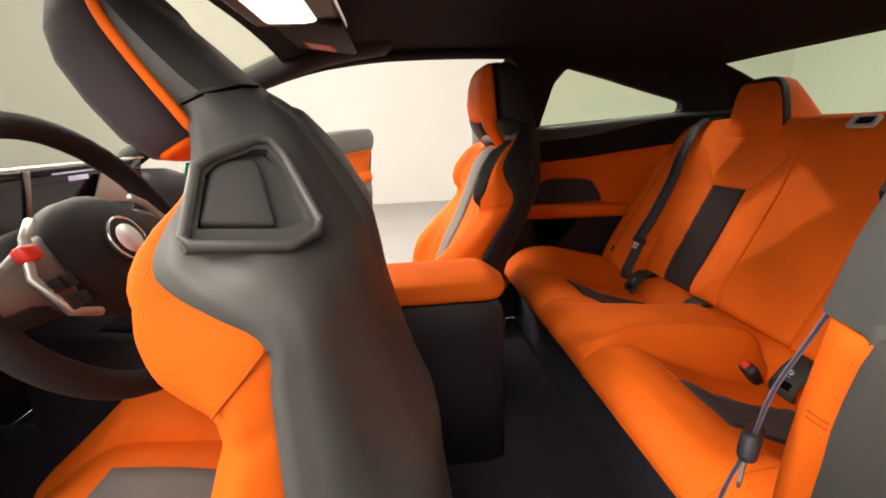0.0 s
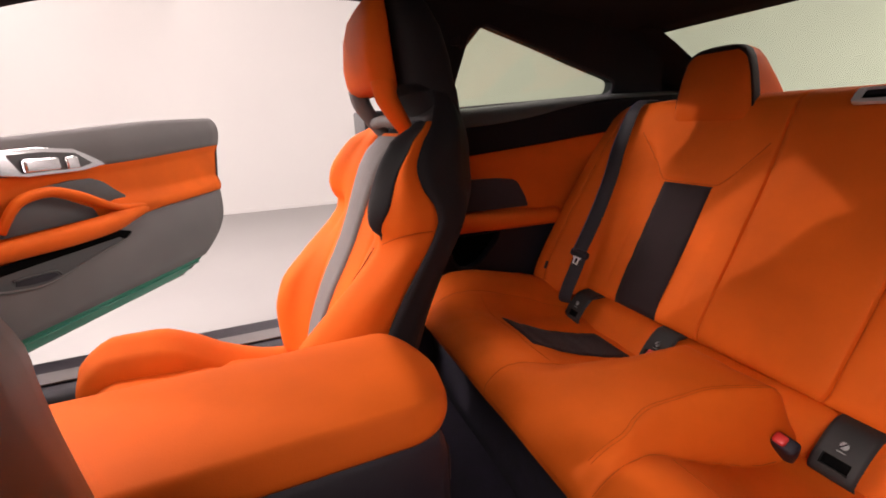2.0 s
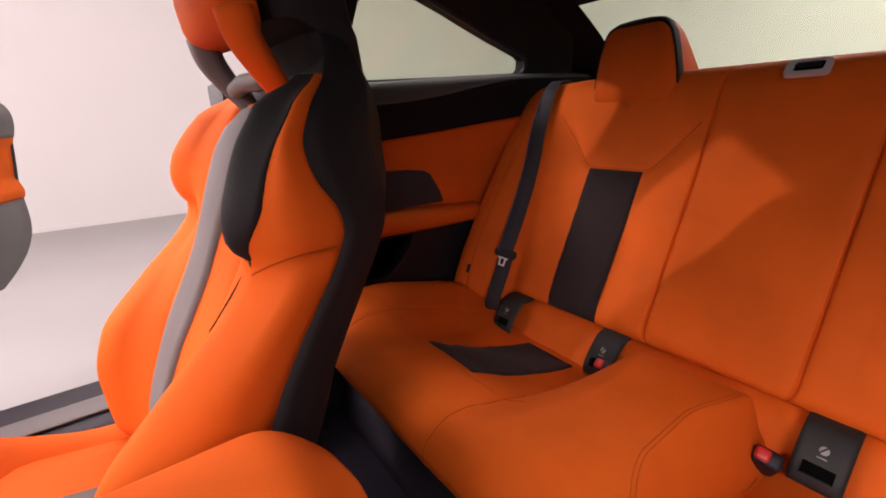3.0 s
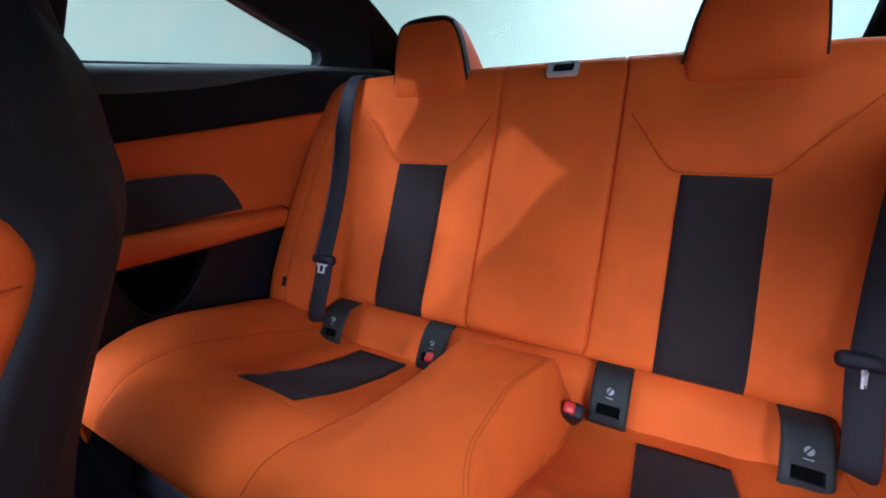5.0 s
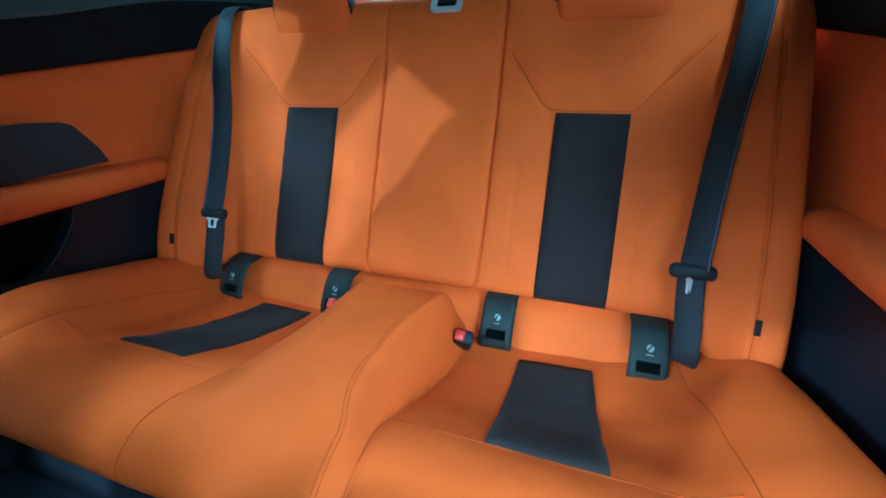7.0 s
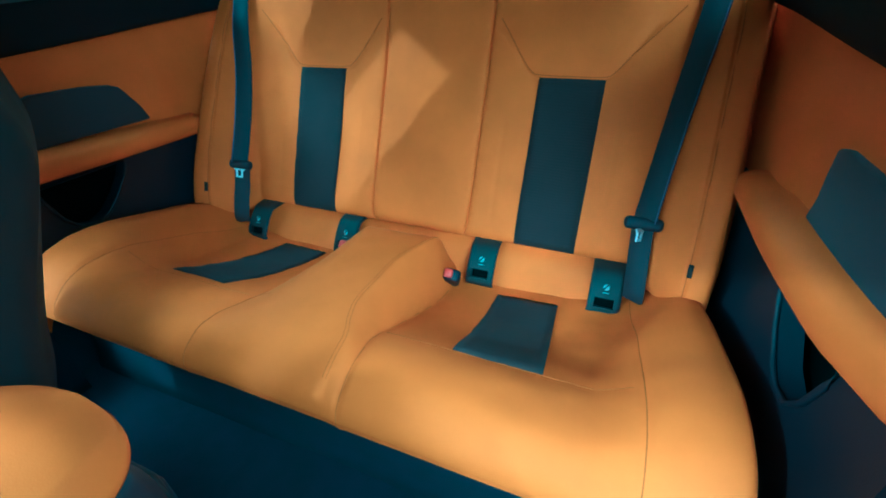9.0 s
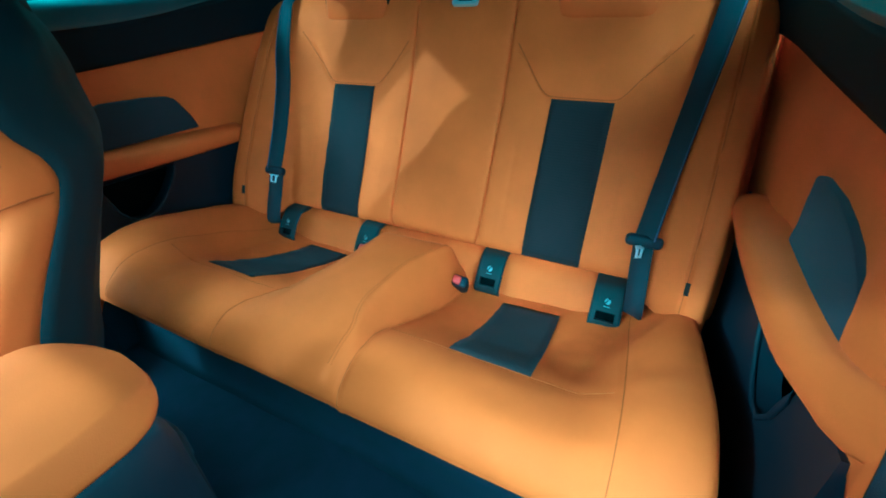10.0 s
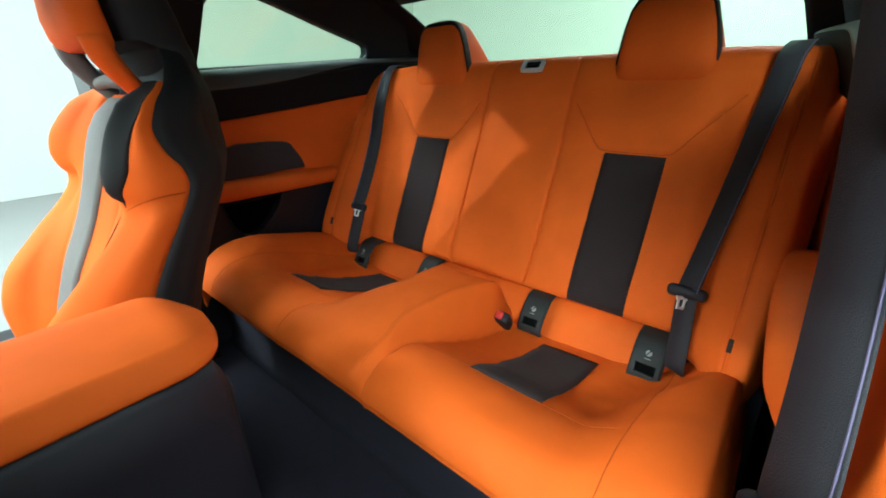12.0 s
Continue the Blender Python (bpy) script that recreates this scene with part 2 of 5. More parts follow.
def prism(outline, lift, bevel=0.0, segments=2, holes=()):
    """A polygon of 3D points, with holes, given depth along the vector lift."""
    bm = bmesh.new()
    edges = []
    for ring in (outline, *holes):
        vs = [bm.verts.new(p) for p in ring]
        edges += [bm.edges.new((a, b)) for a, b in zip(vs, vs[1:] + vs[:1])]
    if holes:
        bmesh.ops.triangle_fill(bm, edges=edges, use_beauty=True)
    else:
        bm.faces.new(bm.verts[:])
    made = bmesh.ops.extrude_face_region(bm, geom=bm.faces[:])
    bmesh.ops.translate(bm, vec=lift, verts=[g for g in made["geom"] if isinstance(g, bmesh.types.BMVert)])
    bmesh.ops.recalc_face_normals(bm, faces=bm.faces)
    if bevel:
        sharp = [e for e in bm.edges if len(e.link_faces) == 2 and e.calc_face_angle(0) > radians(30)]
        bmesh.ops.bevel(bm, geom=sharp, offset=bevel, segments=segments, profile=0.5, affect="EDGES")
    return bm


def tube(points, radius, sides=10, closed=False, squash=1.0):
    """A round bar along a polyline."""
    pts = [Vector(p) for p in points]
    rings = []
    n = len(pts)
    for k, p in enumerate(pts):
        a = pts[(k - 1) % n] if closed or k else p
        b = pts[(k + 1) % n] if closed or k < n - 1 else p
        d = (b - a).normalized()
        side = d.cross(Vector((0, 0, 1)))
        side = side.normalized() if side.length > 1e-3 else Vector((1, 0, 0))
        up = side.cross(d)
        r = radius[k] if isinstance(radius, (list, tuple)) else radius
        rings.append([p + side * math.cos(t) * r + up * math.sin(t) * r * squash for t in (2 * math.pi * i / sides for i in range(sides))])
    if closed:
        rings.append(rings[0])
        bm = loft(rings, caps=False)
        bmesh.ops.remove_doubles(bm, verts=bm.verts, dist=1e-5)
        return bm
    return loft(rings)


def strap(points, across, width, thick):
    """A flat band along points; across: one direction of the width, or one a point."""
    pts = [Vector(p) for p in points]
    rings = []
    for k, p in enumerate(pts):
        d = (pts[min(k + 1, len(pts) - 1)] - pts[max(k - 1, 0)]).normalized()
        w = Vector(across[k] if isinstance(across, list) else across)
        w = (w - d * w.dot(d)).normalized()
        n = d.cross(w)
        w, n = w * width / 2, n * thick / 2
        rings.append([p - w * 0.94 - n, p + w * 0.94 - n, p + w, p + w * 0.94 + n, p - w * 0.94 + n, p - w])
    return loft(rings)


# ---- the studio room ----
ROOM = (-7.0, 6.2, -6.0, 5.33)


def wall(name, lo, hi):
    ob = part(name, box(lo, hi), WALL, smooth=False)
    return tagged(ob, "plain white painted photo studio wall", "wall", kind="structure")


x0, x1, y0, y1 = ROOM
wall("wall_east", (x0, y1, 0.0), (x1, y1 + 0.2, CEIL))
wall("wall_west", (x0, y0 - 0.2, 0.0), (x1, y0, CEIL))
wall("wall_south", (x1, y0 - 0.2, 0.0), (x1 + 0.2, y1 + 0.2, CEIL))
wall("wall_north", (x0 - 0.2, y0 - 0.2, 0.0), (x0, y1 + 0.2, CEIL))
tagged(part("floor", box((x0 - 0.2, y0 - 0.2, -0.2), (x1 + 0.2, y1 + 0.2, 0.0)), FLOOR, smooth=False), "pale grey seamless studio floor with a faint sheen", "floor", kind="structure")
tagged(part("ceiling", box((x0 - 0.2, y0 - 0.2, CEIL), (x1 + 0.2, y1 + 0.2, CEIL + 0.2)), WALL, smooth=False), "plain white studio ceiling", "ceiling", kind="structure")
tagged(part("baseboard", box((x0, y1 - 0.012, 0.0), (x1, y1 - 0.001, 0.05), 0.003), WALL, smooth=False), "thin white baseboard along the studio wall", "baseboard", kind="structure")

# ---- the car's body, x to its rear, y to its right side ----
car = thing("coupe_car", "coupe with black headliner, orange side trim and green paint", "car")


def side_y(z):
    """Half width of the cabin's inner side at a height."""
    return 0.668 if z < 1.03 else 0.668 - (z - 1.03) * 0.46


def side_point(x, z, s, out=0.0):
    return Vector((x, s * (side_y(z) + out - 0.06 * smoothstep(0.95, 1.5, x)), z))


def roof_edge(x):
    return curve_at([(-0.75, 1.09), (-0.55, 1.175), (-0.35, 1.245), (-0.2, 1.278), (0.0, 1.298), (0.2, 1.302), (0.45, 1.298), (0.8, 1.275), (1.15, 1.24)], x)


WINDOW = [(0.545, 1.045), (0.552, 1.09), (0.575, 1.215), (0.592, 1.238), (0.625, 1.246), (0.80, 1.203), (0.95, 1.163), (1.085, 1.127), (1.10, 1.118), (1.107, 1.10), (1.104, 1.087), (1.092, 1.079), (0.85, 1.063)]
SPEAKER = [(0.495, 0.752), (0.515, 0.778), (0.548, 0.822), (0.575, 0.842), (0.605, 0.849), (0.70, 0.846), (0.752, 0.84), (0.77, 0.832), (0.80, 0.785), (0.812, 0.752)]
SPEAKER_LEFT = [(0.463, 0.745), (0.464, 0.757), (0.51, 0.787), (0.54, 0.808), (0.575, 0.823), (0.61, 0.832), (0.654, 0.839), (0.72, 0.840), (0.739, 0.836), (0.737, 0.80), (0.732, 0.775), (0.737, 0.745)]

for s in (1, -1):
    # upper side: pillar, cant rail and rear quarter round the small window
    outer = [(0.445, 1.02), (0.452, 1.13), (0.45, 1.2), (0.43, 1.255), (0.40, 1.278), (0.36, 1.289), (0.36, 1.33), (0.8, 1.32), (1.15, 1.285), (1.24, 1.17), (1.30, 1.06), (1.36, 1.05), (0.445, 1.0)]
    ring = [side_point(x, z, s) for x, z in outer]
    hole = [side_point(x, z, s) for x, z in WINDOW]
    crisp(part("pillar_trim", prism(ring, (0, s * 0.045, 0), holes=[hole]), HEADLINER, car, "black pillar and quarter trim round the small side window"))
    # unseen plate outside the pillar, added to cut light entering the small window
    crisp(part("pillar_light_block", prism([Vector((x, s * y, z)) for x, y, z in ((0.40, 0.74, 0.98), (0.40, 0.64, 1.27), (0.42, 0.60, 1.33), (0.69, 0.60, 1.335), (0.645, 0.635, 1.256), (0.602, 0.665, 1.20), (0.581, 0.70, 1.12), (0.575, 0.74, 1.03), (0.575, 0.745, 0.98))], (0, s * 0.02, 0)), PLASTIC, car, "unseen black plate outside the pillar, added to block light"))
    frame_pts = [side_point(x, z, s, 0.008) for x, z in WINDOW]
    part("window_seal", tube(frame_pts, 0.006, 8, closed=True), PLASTIC, car)
    pane = part("quarter_pane", prism([side_point(x, z, s, 0.02) for x, z in WINDOW], (0, s * 0.004, 0)), GLASS, car, "green-tinted fixed quarter window", smooth=False)
    pane.visible_shadow = False
    # black window sill roll, its top painted lighter grey for the window's light
    def sill(u, v, s=s):
        x = 0.40 + 0.92 * u
        z0 = curve_at([(0.4, 1.040), (0.55, 1.046), (1.1, 1.082), (1.4, 1.09)], x)
        z1 = curve_at([(0.4, 0.905), (0.57, 0.919), (0.78, 0.939), (1.13, 0.976), (1.4, 1.0)], x)
        brow = curve_at([(0.4, 0.052), (0.65, 0.050), (0.77, 0.044), (0.91, 0.028), (1.05, 0.016), (1.4, 0.012)], x)
        if v <= 0.5:
            k = v * 2
            o, z = 0.006 - 0.040 * k - 0.006 * math.sin(math.pi * k), z0 - brow * k ** 1.6
        else:
            k = v * 2 - 1
            o, z = -0.034 + 0.026 * k, z0 - brow + (z1 - z0 + brow - 0.004) * k
        return Vector((x, s * (side_y(z0) - 0.006 + o - 0.06 * smoothstep(0.95, 1.5, x)), z))
    part("window_sill", sheet(lambda u, v: sill(u, 0.5 * v), 24, 10, 0.02, (0, s, 0)), JAMB, car, "top of the window sill, greyed lighter for light from the window")
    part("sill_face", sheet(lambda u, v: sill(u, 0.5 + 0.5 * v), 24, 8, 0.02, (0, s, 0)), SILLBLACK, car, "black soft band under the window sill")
    # orange upper panel with a hollow round the loudspeaker
    def panel(u, v, s=s):
        x = 0.312 + 1.013 * u ** 1.5
        z1 = curve_at([(0.31, 0.898), (0.57, 0.921), (0.78, 0.941), (1.13, 0.978), (1.4, 1.0)], x)
        z0 = curve_at([(0.34, 0.56), (0.39, 0.58), (0.415, 0.685), (1.4, 0.69)], x)
        z = z0 + (z1 - z0) * v
        dip = 0.012 * smoothstep(0.50, 0.56, x) * (1 - smoothstep(0.80, 0.86, x)) * (1 - smoothstep(0.85, 0.90, z))
        bulge = 0.012 * math.sin(math.pi * v)
        wrap = 0.045 * (1 - smoothstep(0.312, 0.335, x)) ** 2 + 0.006 * (1 - smoothstep(0.36, 0.5, x))
        return Vector((x, s * (0.66 + dip - bulge + wrap - 0.05 * smoothstep(0.95, 1.5, x)), z))
    part("side_panel", sheet(panel, 48, 16, 0.015, (0, s, 0)), LEATHER, car, "orange leather side panel")
    for dz in (0.0, 0.006):
        part("stitch", tube([Vector((x - 0.0012, s * y, z + dz)) for x, y, z in ((0.3235, 0.672, 0.8118), (0.3214, 0.6765, 0.8129), (0.3187, 0.6855, 0.8151), (0.3163, 0.6942, 0.8174))], 0.0008, 5), SEAM, car, "sewn double seam on the side panel")
    cover = [Vector((x, s * (0.643 if s > 0 else 0.651), z)) for x, z in (SPEAKER if s > 0 else SPEAKER_LEFT)]
    crisp(part("speaker_grille", prism(cover, (0, s * 0.02, 0), 0.004), CLOTH, car, "charcoal cloth loudspeaker grille"))
    # armrest: a rounded orange bar that rises to meet the panel at the front
    rings = []
    for k in range(25):
        u = k / 24
        x = 0.36 + 0.56 * u
        mid = curve_at([(0.36, 0.79), (0.40, 0.765), (0.45, 0.735), (0.55, 0.722), (0.9, 0.712)], x)
        half = curve_at([(0.36, 0.035), (0.42, 0.04), (0.5, 0.032), (0.9, 0.027)], x)
        deep = curve_at([(0.36, 0.004), (0.42, 0.018), (0.55, 0.048), (0.75, 0.056), (0.92, 0.052)], x)
        rings.append([Vector((x, s * (0.664 - max(0.0, math.cos(a)) ** 0.6 * deep + (0.02 if math.cos(a) < -0.1 else 0)), mid + half * math.copysign(abs(math.sin(a)) ** 0.75, math.sin(a)))) for a in (2 * math.pi * i / 20 for i in range(20))])
    part("armrest", loft(rings), LEATHER, car, "orange leather armrest in the side trim")
    # lower trim with a pocket
    low = [(0.405, 0.26), (1.05, 0.26), (1.05, 0.70), (0.425, 0.70)]
    pocket = [(0.529, 0.682), (0.535, 0.649), (0.549, 0.605), (0.572, 0.576), (0.603, 0.569), (0.636, 0.581), (0.671, 0.611), (0.701, 0.645), (0.712, 0.665), (0.714, 0.682)]
    crisp(part("lower_trim", prism([Vector((x, s * 0.655, z)) for x, z in low], (0, s * 0.03, 0), holes=[[Vector((x, s * 0.655, z)) for x, z in pocket]]), PLASTIC, car, "black lower side trim"))
    part("pocket_back", box((0.49, min(s * 0.70, s * 0.71), 0.54), (0.72, max(s * 0.70, s * 0.71), 0.69)), VOID, car)
    part("pocket_lip", tube([Vector((x, s * 0.652, z)) for x, z in pocket], 0.004, 8, closed=True), PLASTIC, car)
    # door jamb and sill
    crisp(part("door_jamb", prism([Vector(p) for p in ((0.335, s * 0.694, 0.26), (0.325, s * 0.696, 0.60), (0.314, s * 0.705, 0.90), (0.335, s * 0.68, 0.97), (0.43, s * 0.662, 1.06), (0.47, s * 0.662, 1.06), (0.50, s * 0.70, 0.6), (0.50, s * 0.70, 0.26))], (0.0, s * 0.16, 0), 0.006), JAMB, car, "grey door jamb trim"))
    rim_yz = [(0.716, 0.908), (0.710, 0.884), (0.706, 0.855), (0.7035, 0.827), (0.7035, 0.80), (0.7025, 0.77), (0.701, 0.74), (0.70, 0.60), (0.70, 0.26), (0.86, 0.26), (0.86, 0.908)]
    crisp(part("jamb_panel", prism([Vector((0.304, s * y, z)) for y, z in rim_yz], (0.02, 0, 0), 0.003), JAMBDARK, car, "dark grey jamb panel beside the orange trim"))
    part("door_sill", sheet(lambda u, v, s=s: Vector((-0.95 + 1.36 * u, s * (0.61 + 0.28 * v), 0.44 + 0.012 * math.sin(v * math.pi) - 0.08 * smoothstep(0.8, 1, v) - 0.16 * (1 - smoothstep(0.0, 0.12, v)))), 8, 20, 0.05, (0, 0, -1)), PLASTIC, car, "black sill plate in the door opening")
    part("sill_scuff_plate", box((-0.7, min(s * 0.69, s * 0.75), 0.4525), (0.30, max(s * 0.69, s * 0.75), 0.4565), 0.001), GREYTRIM, car)
    part("rocker_panel", sheet(lambda u, v, s=s: Vector((-1.0 + 2.9 * u, s * (0.90 + 0.035 * math.sin(v * math.pi)), 0.38 - 0.17 * v)), 10, 8, 0.03, (0, -s, 0)), PAINT, car, "green painted rocker panel")
    part("rear_quarter", sheet(lambda u, v, s=s: Vector((0.50 + 1.5 * u, s * (0.80 + 0.13 * math.sin(v * math.pi * 0.8) - 0.16 * u * u), 1.02 - 0.64 * v + 0.04 * u)), 14, 12, 0.02, (0, -s, 0)), PAINT, car, "green painted rear quarter")
    crisp(part("pillar_base", prism([Vector((0.318, s * y, z)) for y, z in ((0.664, 0.903), (0.71, 0.897), (0.83, 0.89), (0.83, 1.05), (0.70, 1.05), (0.676, 0.965))], (0.13, 0, 0), 0.006), JAMB, car, "grey trim at the foot of the door pillar"))
    # front pillar
    foot, head_ = Vector((-1.06, s * 0.74, 0.95)), Vector((-0.30, s * 0.555, 1.285))
    mid_ = (foot + head_) / 2 + Vector((0, s * 0.01, 0.035))
    rings = []
    for p in spline([foot, mid_, head_, head_ + Vector((0.25, -s * 0.004, 0.045))], 12):
        rings.append([p + Vector((0.03 - 0.035 * math.cos(a), s * (0.072 * math.cos(a) - 0.02), 0.045 * math.sin(a))) for a in (2 * math.pi * i / 12 for i in range(12))])
    part("front_pillar", loft(rings), SHELLDARK, car, "dark grey front pillar trim")
    # cant rail over the door with its seal
    rail = [Vector((x, s * (0.575 + 0.03 * smoothstep(-0.2, -0.7, x)), roof_edge(x) - 0.004)) for x in np.linspace(-0.62, 0.40, 16)]
    part("cant_rail", tube(rail, 0.032, 10, squash=0.62), HEADLINER, car, "black cant rail over the door opening")
    seal = rail + [side_point(x, z, s, 0.0) for x, z in ((0.425, 1.262), (0.446, 1.21), (0.45, 1.13), (0.443, 1.02), (0.40, 0.9))]
    seal = [p + Vector((0, s * 0.03, 0)) for p in spline(seal, 48)]
    part("door_seal", tube(seal, 0.008, 8), PLASTIC, car, "grey-black rubber door seal")

for s in (1, -1):
    hook = part("coat_hook", box((0.530, min(s * 0.583, s * 0.600), 1.196), (0.556, max(s * 0.583, s * 0.600), 1.222), 0.004), PLASTIC, car, "small black coat hook on the pillar")
    part("hook_loop", tube([(0.552 + 0.010 * math.cos(a), s * 0.579, 1.203 + 0.012 * math.sin(a)) for a in np.linspace(-2.4, 2.0, 14)], 0.0028, 8), SHELLDARK, hook)
for x_ in (-1.35, 1.50):
    for s in (1, -1):
        rings = [[Vector((x_ + r * math.cos(a), s * y, 0.33 + r * math.sin(a))) for a in (2 * math.pi * k / 36 for k in range(36))] for y, r in ((0.66, 0.20), (0.66, 0.31), (0.69, 0.33), (0.86, 0.33), (0.89, 0.31), (0.89, 0.25), (0.87, 0.24))]
        tyre = part("wheel", loft(rings), SHELLDARK, car, "black road wheel with a dark rim")
        part("wheel_rim", loft([[Vector((x_ + r * math.cos(a), s * y, 0.33 + r * math.sin(a))) for a in (2 * math.pi * k / 24 for k in range(24))] for y, r in ((0.80, 0.235), (0.865, 0.235), (0.87, 0.22), (0.84, 0.10), (0.85, 0.05))]), SHELL, tyre)
# headliner and roof skin
def headliner(u, v):
    y = -0.60 + 1.2 * v
    tip = 1.15 + 0.09 * (1 - (y / 0.6) ** 2)
    x = -0.33 + (tip + 0.33) * u
    crown = 0.052 * (1 - abs(y / 0.6) ** 2.4)
    return Vector((x, y, roof_edge(min(x, 1.15)) - 0.006 + crown * (1 - 0.3 * smoothstep(0.6, 1.2, x)) - 0.02 * smoothstep(1.12, 1.26, x)))


tagged(part("headliner", sheet(headliner, 30, 24, 0.025, (0, 0, 1)), HEADLINER, car, "black woven headliner"))
part("roof_skin", sheet(lambda u, v: headliner(u, v) + Vector((0, (v - 0.5) * 0.16, 0.045)), 20, 16, 0.012, (0, 0, 1)), PLASTIC, car, "black roof skin")

# rear window, its frame and shelf
def rear_glass(u, v):
    y = (-0.63 + 1.26 * v) * (0.94 + 0.06 * u)
    top = 1.15 + 0.09 * (1 - (y / 0.6) ** 2)
    return Vector((top + (1.70 - top) * u, y, 1.275 - 0.04 * (y / 0.6) ** 2 - 0.27 * u + 0.03 * math.sin(math.pi * u)))


glass = part("rear_pane", sheet(rear_glass, 10, 14, 0.005, (0.4, 0, 1)), GLASS, car, "green-tinted rear window")
glass.visible_shadow = False
for s in (1, -1):
    inner = [(1.12, 0.487, 1.238), (1.20, 0.50, 1.212), (1.30, 0.515, 1.172), (1.40, 0.53, 1.12), (1.52, 0.545, 1.06), (1.66, 0.55, 1.0)]
    outer_ = [(1.04, 0.60, 1.27), (1.16, 0.64, 1.20), (1.30, 0.65, 1.13), (1.42, 0.65, 1.08), (1.55, 0.65, 1.04), (1.70, 0.65, 1.0)]
    a_, b_c = spline(inner, 14), spline(outer_, 14)
    def cpillar(u, v, a_=a_, b_c=b_c, s=s):
        p = a_[round(u * 13)].lerp(b_c[round(u * 13)], v)
        p = p + Vector((-0.03, 0, 0.01)) * math.sin(math.pi * v)
        return Vector((p.x, s * p.y, p.z))
    foot_line = [(1.165, 1.25), (1.19, 1.24), (1.30, 1.19), (1.42, 1.14), (1.55, 1.09), (1.72, 1.04), (1.72, 0.90), (1.165, 0.90)]
    part("rear_corner_trim", prism([Vector((x, s * 0.656, z)) for x, z in foot_line], (0, s * 0.012, 0)), HEADLINER, car, smooth=False)
    part("rear_pillar", sheet(cpillar, 13, 8, 0.03, (0.5, s * 0.6, 0.2)), HEADLINER, car, "black rear pillar trim")


def shelf(u, v):
    y = -0.64 + 1.28 * v
    return Vector((1.20 + 0.52 * u, y, 1.022 + 0.012 * math.sin(u * 3.1) - 0.01 * u))


part("parcel_shelf", sheet(shelf, 8, 16, 0.03, (0, 0, -1)), HEADLINER, car, "black rear parcel shelf")
part("rear_bulkhead", box((1.66, -0.62, 0.25), (1.70, 0.62, 1.0), 0.005), PLASTIC, car)
part("shelf_moulding", tube([(1.30, y, 1.034 + 0.012 * math.cos(y * 5)) for y in np.linspace(-0.45, 0.45, 16)], 0.018, 10, squash=0.7), PLASTIC, car)
part("tail_skin", sheet(lambda u, v: Vector((1.66 + 0.10 * u, -0.72 + 1.44 * v, 1.0 - 0.03 * u - 0.10 * u ** 3)), 8, 8, 0.02, (0, 0, -1)), PAINT, car, "green painted boot lid")

# floor pan, tunnel and the step under the bench
part("floor_carpet", sheet(lambda u, v: Vector((-1.2 + 2.9 * u, -0.68 + 1.36 * v, 0.245 + 0.16 * math.exp(-((v - 0.5) * 1.36 / 0.11) ** 2) * (1 - smoothstep(0.35, 0.6, u)) + 0.004 * noise.noise((u * 9, v * 9, 0)))), 40, 44, 0.03, (0, 0, -1)), CARPET, car, "charcoal carpet in the footwells")
part("bench_riser", sheet(lambda u, v: Vector((0.425 + 0.035 * u * (1 - u) * 4 + 0.03 * u, -0.655 + 1.31 * v, 0.475 - 0.235 * u)), 8, 10, 0.02, (1, 0, 0)), CARPET, car, "black carpeted riser under the rear bench")
part("firewall", box((-1.25, -0.72, 0.24), (-1.2, 0.72, 0.86), 0.01), CARPET, car)


def body_end(x, half, top, low):
    prof = [(-half, low), (-half - 0.015, (low + top) / 2), (-half + 0.03, top - 0.05), (-half * 0.78, top), (0.0, top + 0.02), (half * 0.78, top), (half - 0.03, top - 0.05), (half + 0.015, (low + top) / 2), (half, low)]
    return [Vector((x, y, z)) for y, z in prof]


nose_ = [(-1.255, 0.87, 0.91, 0.66), (-1.45, 0.88, 0.90, 0.67), (-1.68, 0.88, 0.88, 0.60), (-1.80, 0.87, 0.86, 0.30), (-2.1, 0.84, 0.82, 0.24), (-2.32, 0.76, 0.74, 0.24), (-2.42, 0.66, 0.62, 0.28)]
part("bonnet", loft([body_end(*r) for r in nose_]), PAINT, car, "green painted bonnet and front wings")
tail_ = [(1.715, 0.84, 0.97, 0.66), (1.86, 0.84, 0.97, 0.40), (2.05, 0.80, 0.95, 0.30), (2.22, 0.72, 0.90, 0.30), (2.28, 0.66, 0.70, 0.36)]
part("boot", loft([body_end(*r) for r in tail_]), PAINT, car, "green painted boot and rear bumper")

# windscreen
wind = part("windscreen", sheet(lambda u, v: Vector((-0.27 - 0.81 * u - 0.10 * math.sin(math.pi * v), (-0.55 - 0.19 * u) * (1 - 2 * v), 1.295 - 0.36 * u + 0.03 * math.sin(math.pi * v))), 8, 14, 0.005, (-0.4, 0, 1)), CLEAR, car, "clear laminated windscreen")
wind.visible_shadow = False

# dashboard
dash = thing("dashboard", "dark dashboard with a wide curved black display", "dashboard")
rings = []
for y in np.linspace(-0.72, 0.72, 25):
    d = 0.05 * (y / 0.72) ** 2
    prof = [(-1.15, 0.93), (-0.95, 0.955), (-0.80, 0.95), (-0.735, 0.925), (-0.72, 0.88), (-0.735, 0.80), (-0.75, 0.72), (-0.80, 0.62), (-0.90, 0.52), (-1.15, 0.50)]
    rings.append([Vector((x - d, y, z)) for x, z in prof])
part("body", loft(rings), SHELLDARK, dash)
